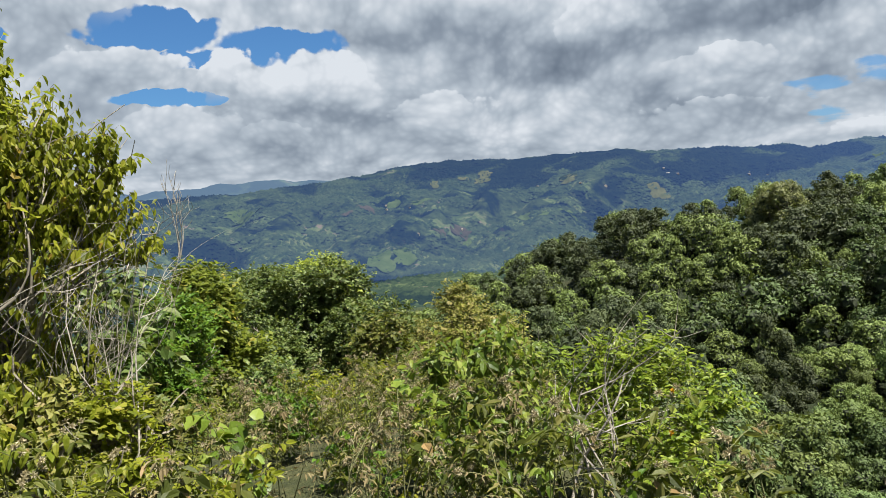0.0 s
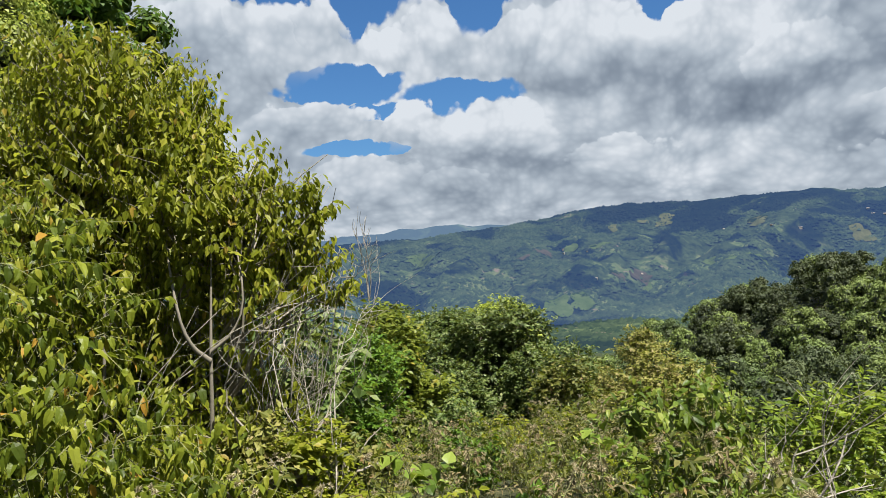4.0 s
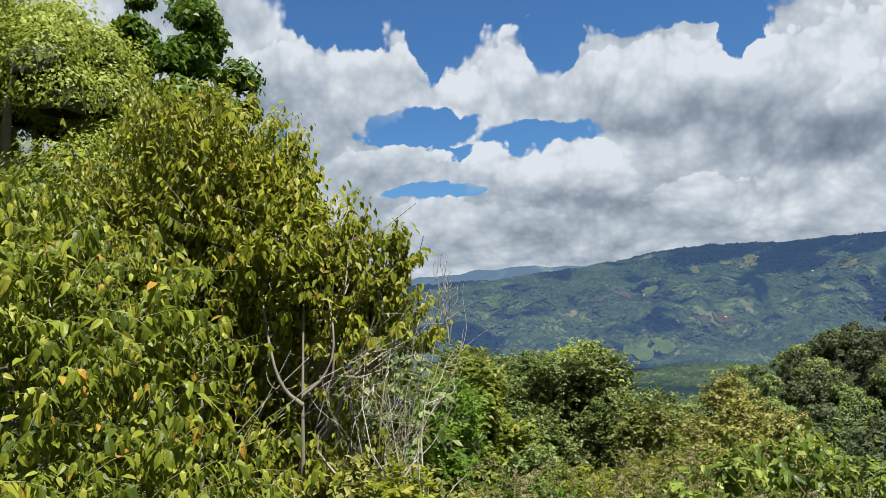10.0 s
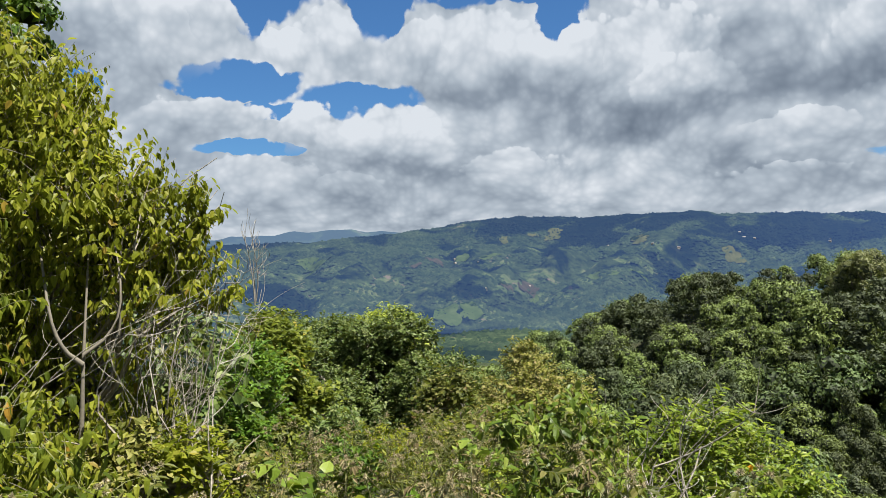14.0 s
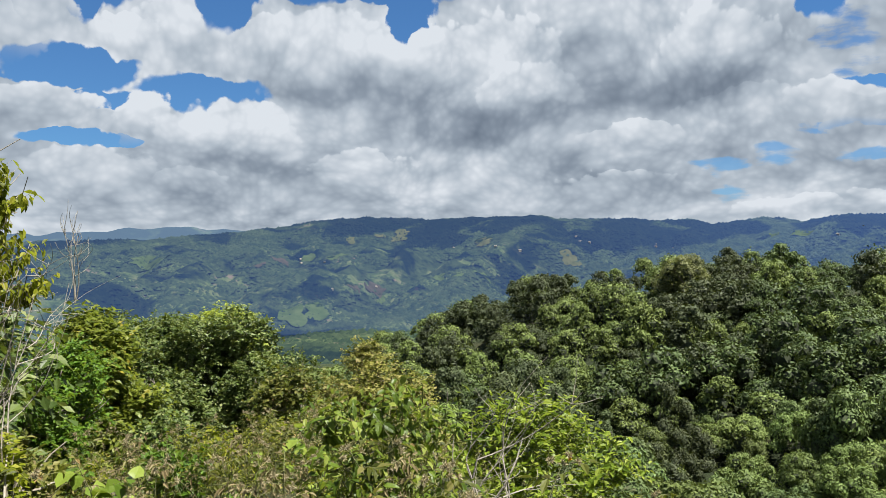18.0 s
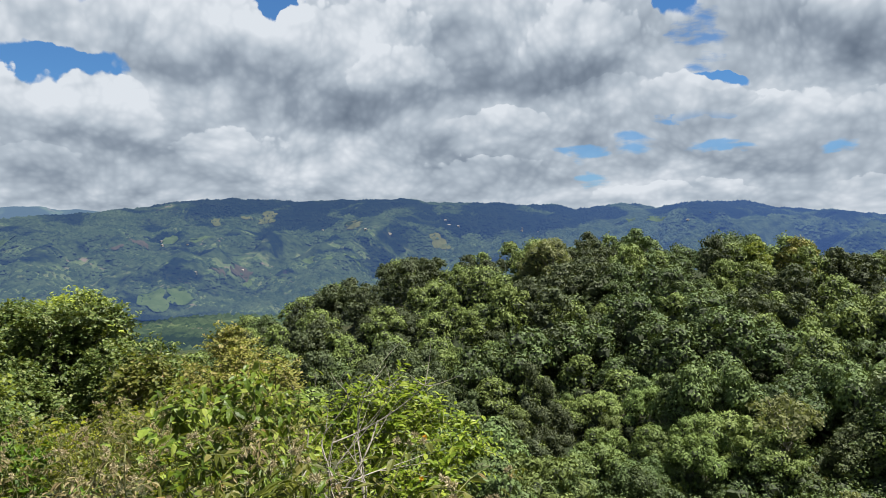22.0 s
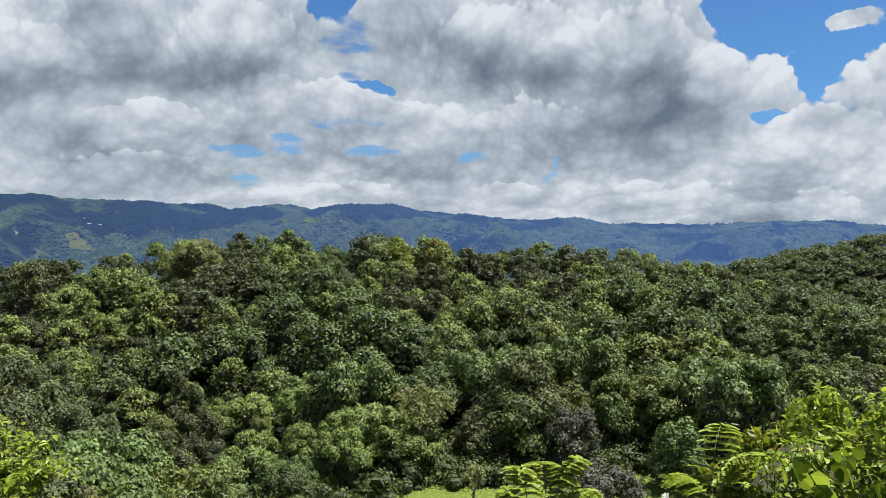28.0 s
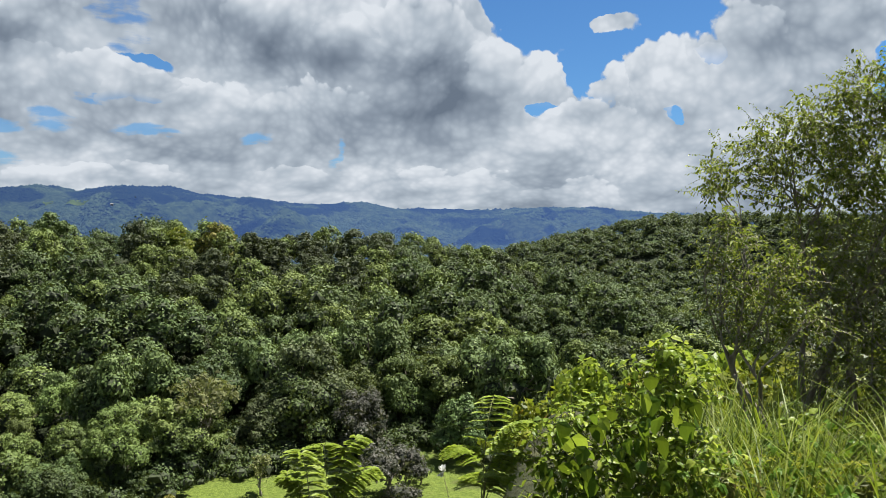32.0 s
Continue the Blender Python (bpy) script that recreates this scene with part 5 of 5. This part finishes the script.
for i in range(2000):
    az, d = rng.uniform(-21, 36), 2.3 + 9.5 * rng.uniform(0, 1) ** 0.8
    if az < -8 and d > 6.5 or count >= 285:
        continue
    x, y = -math.sin(radians(az)) * d, math.cos(radians(az)) * d
    z = gz(x, y)
    k = pick[int(rng.integers(len(pick)))]
    s = rng.uniform(0.8, 1.5)
    limit = d * math.tan(radians(np.interp(az, [-21, -10, 0, 10, 20, 36], [-14, -12.5, -9.0, -9.0, -9.4, -11]) + rng.uniform(-3.4, 0.9)))
    s = min(s, max((limit - z) / 1.3, 0.3))
    mtx = Matrix.LocRotScale((x, y, z), Euler((0, 0, rng.uniform(0, 6.28))), (s, s, s))
    if k in placed:
        copy_thing(WEEDS[k], mtx)
    else:
        WEEDS[k].matrix_basis = mtx
        placed.add(k)
    count += 1


# ---------------------------------------------------------------- dead twigs and sticks
def dead_shrub(rng, name, base, tips, label, r0=0.02, k=4, wide=0.17):
    root = thing(name, base, label, "shrub")
    base = np.asarray(base, float)
    lines, rad = [], []
    for t in tips:
        l, r = limb(rng, base + rng.normal(0, .05, 3), t, r0, r0 * 0.3, 8, 0.13)
        lines.append(l - base), rad.append(r)
        for j in range(k):
            s = rng.integers(3, 8)
            e = np.asarray(t) + rng.normal(0, wide, 3)
            l2, r2 = limb(rng, l[s], e, r0 * 0.45, r0 * 0.15, 8, 0.1)
            lines.append(l2 - base), rad.append(r2)
            for q in range(3):
                l3, r3 = limb(rng, l2[rng.integers(3, 7)], l2[-1] + rng.normal(0, wide * 0.6, 3), r0 * 0.2, r0 * 0.08, 8, 0.1)
                lines.append(l3 - base), rad.append(r3)
    main = lines[::1 + k * 4]
    branches("branch", main, rad[::1 + k * 4], 5, M_DRY, root)
    fine = [i for i in range(len(lines)) if i % (1 + k * 4)]
    part("twig_mass", *tubes([lines[i] for i in fine], [rad[i] for i in fine], 4), M_DRY, root, kind="stuff")
    return root


rng = np.random.default_rng(55)
b = P(28.2, -14, 5.6)
b[2] = gz(b[0], b[1])
dead_shrub(rng, "dead_shrub", b, [P(a, e, 5.3) for a, e in ((20.6, -2.2), (21.6, -4.9), (22.6, -2.0), (23.6, -1.8), (25.0, -1.3), (26.5, -1.4), (25.1, -5.0), (24.0, -3.2), (22.5, -5.6), (27.2, -3.4), (24.6, -7.0), (20.4, -3.6), (21.0, -0.9), (23.2, -6.4), (26.2, -4.4), (25.6, -2.8), (22.0, -3.4), (24.8, -0.2), (28.6, -2.0), (23.4, -4.6))], "bare bleached twigs under the olive tree", 0.0085, 2, 0.20)
b = P(-8.5, -20, 4.4)
b[2] = gz(b[0], b[1])
dead_shrub(rng, "dry_sticks", b, [P(a, e, 4.6) for a, e in ((-9.5, -12.6), (-8.0, -14), (-10.5, -13.4), (-12.0, -12.4), (-7.4, -14.6))], "dry pale sticks among the weeds", 0.012, 2)

# ---------------------------------------------------------------- the bank at the far end: tree, vine and grass
rng = np.random.default_rng(66)
bx, by, _ = P(-81.0, 0, 9.5)
leafy(rng, "slender_tree", (bx, by, gz(bx, by)), clumps_at([
    (-84.1, 8.3, 9.5, .36), (-83.1, 6.3, 9.5, .5), (-80.1, 5.1, 9.5, .5), (-77.2, 3.7, 9.4, .42), (-75.9, 2.5, 9.3, .22), (-86.1, 4.2, 9.6, .75), (-82.1, 2.7, 9.5, .6), (-88.6, 6.7, 9.6, .7), (-89.6, 1.7, 9.6, .7),
    (-81.0, -1.5, 9.5, .4, .5), (-81.6, -4.0, 9.6, .7, .5), (-86.6, -2.0, 9.6, .8, .5), (-83.6, -8.0, 9.6, .8, .5), (-88.6, -7.0, 9.6, .8, .6),  (-84.1, 0.5, 9.6, .6, .4)]),
    M_SLENDER, "slender wild tree with small leaves and open branches", "tree", 0.05, OVATE, 430, 10, 0.32, 1.0, 0.25, 0.045, None, 4)

bx, by, _ = P(-86.5, 0, 9.0)
leafy(rng, "brushy_shrub", (bx, by, gz(bx, by)), clumps_at([
    (-82, -1.5, 9.1, .4, .5), (-86, -1.0, 9.2, .6, .5), (-90, -1.5, 9.2, .7, .5), (-82.5, -5.0, 9.0, .5, .6), (-86.5, -5.0, 9.0, .7, .6), (-91, -5.5, 9.0, .7, .6), (-83.5, -8.5, 8.9, .5, .6), (-88.5, -9, 8.9, .7, .6)]),
    M_PALE, "twiggy brush with dusty green leaves round the slender tree", "shrub", 0.05, OVATE, 260, 8, 0.34, 0.7, 0.25, 0.025, None, 5)
bx, by, _ = Q(-76.0, 0, 7.6)
leafy(rng, "yellow_green_shrub", (bx, by, gz(bx, by)), [(*Q(a, e, 7.6), r * 0.62) for a, e, r in (
    (-73.8, 0.4, .22), (-74.9, -0.9, .32), (-74.0, -2.4, .32), (-75.6, -3.6, .42), (-74.2, -5.0, .34), (-76.6, -5.8, .42), (-78.0, -2.5, .4), (-75.2, -7.2, .4), (-79, -6, .4))],
    M_SLENDER, "loose shrub with yellow-green leaves beside the slender tree", "shrub", 0.05, OVATE, 480, 8, 0.32, 0.7, 0.25, 0.03, None, 3)

bx, by, _ = Q(-68.0, 0, 4.7)
vine = leafy(rng, "vine_shrub", (bx, by, gz(bx, by)), [(*Q(a, e, 4.6), r) for a, e, r in (
    (-70.2, -8.6, .10), (-69.4, -10.4, .16), (-71.4, -10.8, .13), (-66.6, -12.8, .14), (-63.4, -13.4, .13), (-62.0, -15.6, .15), (-65.6, -16.0, .22),
    (-69.0, -14.2, .24), (-71.6, -15.5, .2), (-68.0, -19.0, .3), (-63.0, -19.4, .26), (-72.0, -20.0, .25))],
    M_VINE, "vine-covered shrub with glossy light green leaves", "shrub", 0.052, BROAD, 900, 6, 0.22, 0.7, 0.3, 0.012, M_STEM, 4, up=0.8, twig_bark=M_STEM)
for i in range(70):
    az = rng.uniform(-72.2, -61.5)
    top = np.interp(az, [-72.5, -70.2, -67, -63, -61], [-10.5, -8.6, -11.5, -13.0, -15.0])
    at = Q(az, top - 0.6 - rng.uniform(0, 1) ** 1.4 * 8.0, rng.uniform(4.2, 4.45))
    tip = np.array([rng.normal(0, 0.35), rng.normal(0, 0.35), -1.0])
    leaf = lay(HEART, (at - np.array(vine.location))[None], tip[None], unit(np.array([-0.8, 0.3, 0.7]) + rng.normal(0, 0.4, 3))[None], np.array([rng.uniform(0.06, 0.125)]))
    part("leaf", *leaf, (M_GREEN, M_FRESH, M_GREEN, M_VINE)[i % 4], vine)


def grass_clump(rng, height, blades, spread, width, mat, label):
    root = thing("tall_grass", (0, 0, 0), label, "grass", "tall grass on the bank")
    n, k = blades, 6
    s = np.linspace(0, 1, k)
    a = rng.uniform(0, 6.283, n)
    foot = np.stack([np.cos(a), np.sin(a), 0 * a], 1) * (spread * np.sqrt(rng.uniform(0, 1, n)))[:, None]
    lean = unit(np.stack([np.cos(a), np.sin(a), 0 * a], 1) + rng.normal(0, .5, (n, 3)) * [1, 1, 0])
    H = height * rng.uniform(0.55, 1.1, n)[:, None, None]
    bend = rng.uniform(0.25, 0.8, n)[:, None, None]
    up = np.array([0, 0, 1.0])
    line = foot[:, None] + H * (up * (s - 0.35 * bend[..., 0] * s ** 3)[..., None] + lean[:, None] * (bend * (s ** 2)[None, :, None]))
    side = unit(np.cross(lean, up))[:, None] * (width * (1 - s) ** 0.6 * (0.4 + 0.6 * np.minimum(1, s * 4)))[None, :, None]
    V = np.stack([line - side, line + side + [0, 0, 0.0]], 2).reshape(-1, 3)
    i = np.arange(n)[:, None] * k * 2
    j = np.arange(k - 1)[None] * 2
    F = np.stack([i + j, i + j + 1, i + j + 3, i + j + 2], -1).reshape(-1, 4)
    part("blades", V, F, mat, root)
    return root


GR = [grass_clump(rng, 1.35, 60, 0.28, 0.010, M_GRASS, "clump of tall bright green grass"), grass_clump(rng, 1.05, 56, 0.28, 0.009, M_GRASS, "clump of long green grass blades")]
first = [True, True]
for i in range(125):
    az, d = rng.uniform(-95, -70.8), rng.uniform(4.3, 9.5)
    x, y, _ = Q(az, 0, d)
    z = gz(x, y)
    limit = np.interp(az, [-95, -80, -75, -72.5, -70], [-8.5, -8.5, -8.5, -8.5, -13]) + rng.uniform(-5.5, 0.6)
    s = min(rng.uniform(0.8, 1.35), max(0.3, (d * math.tan(radians(limit)) - z) / 1.05))
    k = i % 2
    mtx = Matrix.LocRotScale((x, y, z - 0.02), Euler((0, 0, rng.uniform(0, 6.28))), (s, s, s))
    if first[k]:
        GR[k].matrix_basis, first[k] = mtx, False
    else:
        copy_thing(GR[k], mtx)


# leafy weeds among the grass
rng_w = np.random.default_rng(67)
for i in range(34):
    az, d = rng_w.uniform(-92, -71), rng_w.uniform(4.2, 7.2)
    x, y, _ = Q(az, 0, d)
    z = gz(x, y)
    s = min(rng_w.uniform(0.7, 1.2), max(0.3, (d * math.tan(radians(-9.5 + rng_w.uniform(-4, 0.5))) - z) / 1.2))
    copy_thing(WEEDS[(0, 2, 4, 6, 6, 5)[i % 6]], Matrix.LocRotScale((x, y, z), Euler((0, 0, rng_w.uniform(0, 6.28))), (s, s, s)))


# ---------------------------------------------------------------- trees of their own on the hill and round the meadow
rng = np.random.default_rng(77)


def lone_tree(name, az, top, d, width, mat, label, lumps=30, per=90, size=0.36, base=0.3, bark=None, limbs=7, sink=0.0, lobe=(0.07, 0.16), filled=False):
    x, y, ztop = P(az, top, d)
    z = gz(x, y) - sink
    h = max(ztop - z, 1.0)
    root = thing(name, (x, y, z), label, "bush" if "bush" in name else "tree")
    core = []
    cv, cf = crown_mesh(rng, width, h, lumps, per, size, base, lobe, 0.36, 1 if filled else 0, False, core)
    part("crown", cv, cf, mat, root, kind="stuff")
    if filled:
        part("branch_mass", *join(*core), M_INNER, root, kind="stuff")
    bark = bark or M_TRUNK
    l, r = limb(rng, (0, 0, -0.3), (rng.normal(0, .15), rng.normal(0, .15), h * 0.4), 0.03 * h, 0.018 * h)
    trunk = branches("trunk", [l], [r], 6, bark, root)[0]
    for i in range(limbs):
        e = cv[rng.integers(len(cv))] * [0.85, 0.85, 1.0]
        l2, r2 = limb(rng, l[rng.integers(3, 7)], e, 0.013 * h, 0.004 * h)
        branches("limb", [l2], [r2], 5, bark, trunk)
    return root


lone_tree("feathery_tree", 46.8, 24.0, 27, 8.8, M_FEATHER, "tall tree with fine light yellow-green foliage", 64, 2100, 0.112, 0.5, None, 9, 0.0, (0.08, 0.17), True)
lone_tree("dark_tree", 36.6, 23.0, 33, 7.4, M_GREEN, "tall tree with dark green foliage behind the thicket", 44, 620, 0.25, 0.6, None, 8, 0.0, (0.06, 0.13), True)
lone_tree("pale_tree", -38.4, -9.3, 68, 6.4, M_PALE, "pale open tree with bare light branches below", 26, 60, 0.32, 0.55, M_DRY, 14)
lone_tree("feathery_green_tree", -45.0, -9.3, 69, 7.8, M_COOL, "broad tree with soft blue-green foliage", 30, 260, 0.24, 0.15, None, 7, 0.0, (0.10, 0.19), True)
lone_tree("grey_tree", -49.3, -10.4, 68, 4.8, M_GREY, "round tree with greyish brown leaves", 22, 200, 0.24, 0.1, None, 7, 0.0, (0.11, 0.19), True)
lone_tree("grey_bush", -51.6, -13.6, 60, 5.2, M_GREY, "rounded bush with dull purple-grey leaves", 26, 220, 0.22, 0.05, None, 7, 0.0, (0.10, 0.18), True)
lone_tree("meadow_sapling", -42.4, -14.9, 62, 2.0, M_PALE, "small sparse tree standing in the meadow", 9, 60, 0.22, 0.35, M_DRY, 5)
lone_tree("dark_round_tree", -56.6, -11.2, 68, 5.4, M_WOOD, "dark rounded tree at the edge of the meadow", 26, 240, 0.24, 0.1, None, 7, 0.0, (0.10, 0.18), True)
lone_tree("hilltop_tree", -29.0, 1.5, 112, 6.0, M_WOOD, "dark green tree standing out on the hilltop", 30, 260, 0.28, 0.1, None, 7, 0.0, (0.10, 0.18), True)
lone_tree("pale_hilltop_tree", -22.8, 1.2, 108, 7.0, M_PALE, "pale grey-green tree on the hilltop", 34, 260, 0.28, 0.1, None, 7, 0.0, (0.10, 0.18), True)
lone_tree("yellow_green_tree", -36.6, 0.5, 112, 5.0, M_LIME, "yellow-green tree on the hilltop", 24, 240, 0.28, 0.2, None, 7, 0.0, (0.10, 0.18), True)
lone_tree("brown_tree", -39.3, 0.9, 113, 5.0, M_RUST, "brownish tree on the hilltop", 22, 220, 0.28, 0.3, None, 7, 0.0, (0.10, 0.18), True)
for az, d, w, h, mt in ((-33, 66, 2.2, 1.6, M_PALE), (-35.5, 68, 1.8, 1.4, M_WEED), (-37, 67, 2.4, 1.8, M_WOOD), (-40.5, 69, 2.0, 1.5, M_PALE), (-44.8, 64, 1.6, 1.0, M_DARK),
                        (-47, 68, 2.2, 1.8, M_WOOD), (-53.5, 64, 2.4, 2.0, M_COOL), (-55, 52, 2.6, 2.0, M_WEED), (-58, 48, 2.8, 2.0, M_LIME), (-61, 50, 3.0, 2.4, M_WEED), (-31.5, 64, 2.2, 1.8, M_DARK), (-36, 60, 1.4, .9, M_RUST)):
    x, y, _ = P(az, 0, d)
    z = gz(x, y)
    lone_tree("meadow_bush", az, math.degrees(math.atan2(z + h, d)), d, w, mt, "low leafy bush at the edge of the meadow", 14, 60, 0.2, 0.05, None, 3)

# shrubs that cover the bank below the tree
for az, top, d, w, mt, lab in ((-63.5, -9.0, 26, 4.0, M_THICKET, "yellow-green shrub on the bank"), (-67, -7.6, 22, 3.6, M_VINE, "light green shrub on the bank"), (-71, -7.6, 20, 3.0, M_THICKET, "yellow-green shrub on the bank"),
                               (-74.5, -6.6, 16, 3.2, M_VINE, "light green shrub on the bank"), (-78.5, -6.8, 15, 3.2, M_THICKET, "yellow-green shrub on the bank"), (-83, -6.0, 15, 3.6, M_DARK, "dull green shrub on the bank"),
                               (-88, -5, 15, 3.6, M_THICKET, "yellow-green shrub on the bank"), (-79, -5.4, 30, 5.0, M_PALE, "pale shrub on the bank")):
    lone_tree("bank_bush", az, top, d, w, mt, lab, 34, 100, 0.10 + d * 0.005, 0.02, None, 4)


# ---------------------------------------------------------------- feathery saplings
def feather_sapling(rng, base, tips, label):
    """Thin stem with arching double-feathered leaves."""
    root = thing("feathery_sapling", base, label, "sapling", "feathery saplings")
    base = np.asarray(base, float)
    top = np.mean(tips, 0)
    top = base + (top - base) * [0.8, 0.8, 0.82]
    l, r = limb(rng, base, top, 0.014, 0.006, 8, 0.05)
    own = branches("stem", [l - base], [r], 5, M_STEM, root)[0]
    for t in tips:
        a = l[rng.integers(5, 8)]
        s = np.linspace(0, 1, 8)[:, None]
        L = np.linalg.norm(t - a)
        line = a + (t - a) * s + np.array([0, 0, 1.0]) * (np.sin(s * math.pi) * 0.22 * L)
        lines, rad = [line - base], [np.linspace(0.004, 0.0015, 8)]
        tv = unit(np.gradient(line, axis=0))
        at, tip, nor, sz = [], [], [], []
        for f in np.linspace(0.25, 1.0, 10):
            i = min(int(f * 7), 6)
            p = line[i] + (line[i + 1] - line[i]) * (f * 7 - i)
            d = tv[i]
            side = unit(np.cross(d, [0, 0, 1.0]))
            for sg in (-1, 1):
                w = unit(side * sg + d * 0.55 + np.array([0, 0, -0.25]) + rng.normal(0, 0.06, 3))
                ln = 0.15 * (1.1 - 0.5 * f) * rng.uniform(0.85, 1.15)
                q = np.linspace(0.08, 1, 13)[:, None]
                pts = p + w * ln * q + np.array([0, 0, -1.0]) * (0.3 * ln * q * q)
                lines.append(pts[np.linspace(0, 12, 8).astype(int)] - base), rad.append(np.linspace(0.0018, 0.001, 8))
                sd = unit(np.cross(w, [0, 0, 1.0]))
                for sg2 in (-1, 1):
                    at.append(pts), tip.append(np.repeat((sd * sg2 + w * 0.5)[None], 13, 0)), nor.append(np.array([0, 0, 1.0]) + rng.normal(0, .25, (13, 3))), sz.append(0.042 * (1.15 - 0.5 * q[:, 0]))
        lv = lay(DIAMOND, np.concatenate(at) - base, np.concatenate(tip), np.concatenate(nor), np.concatenate(sz))
        foliage("frond", lv, tubes(lines, rad, 3), M_FROND, M_STEM, own)
    return root


rng = np.random.default_rng(88)
for baz, d, tips in ((-46.5, 4.4, ((-44.4, -15.6), (-46.0, -15.2), (-48.4, -14.8), (-43.5, -17.0), (-49.3, -16.8))),
                     (-55.8, 4.6, ((-58.2, -12.0), (-60.2, -13.7), (-59.7, -15.7), (-55.3, -15.4), (-57.6, -17.2)))):
    b = Q(baz, -22, d)
    b[2] = gz(b[0], b[1])
    feather_sapling(rng, b, [Q(a, e, d + rng.uniform(-.2, .2)) for a, e in tips], "sapling with fine feathery bright green leaves")


def flower(rng, name, at, size, mat, label):
    root = thing(name, at, label, "flower", name.replace("_", " ") + "s")
    n = 14
    d = unit(rng.normal(0, 1, (n, 3)) + [0, 0, 0.5])
    z = gz(at[0], at[1]) - at[2]
    l, r = limb(rng, (0, 0, z), (0, 0, 0), 0.004, 0.002)
    stalk = branches("stalk", [l], [r], 4, M_STEM, root)[0]
    part("bloom", *lay(OVATE, np.zeros((n, 3)), d, rng.normal(0, 1, (n, 3)), np.full(n, size)), mat, stalk, kind="stuff")


for a, e, d in ((-15.2, -13.6, 5.2), (-15.0, -16.4, 5.0)):
    flower(rng, "orange_flower", P(a, e, d), 0.024, M_FLOWER, "small orange flower among the bushes")
flower(rng, "white_flower", Q(-54.5, -17.1, 4.2), 0.04, M_PETAL, "white flower head beside the feathery sapling")

# a post in the meadow
x, y, _ = P(-60.2, 0, 68)
post = thing("fence_post", (x, y, gz(x, y)), "weathered wooden fence post in the meadow", "post")
part("shaft", *tubes([[(0, 0, -0.3), (0, 0.01, 0.6), (0.02, 0, 1.3)]], [[0.09, 0.085, 0.08]], 6), M_BARK, post)
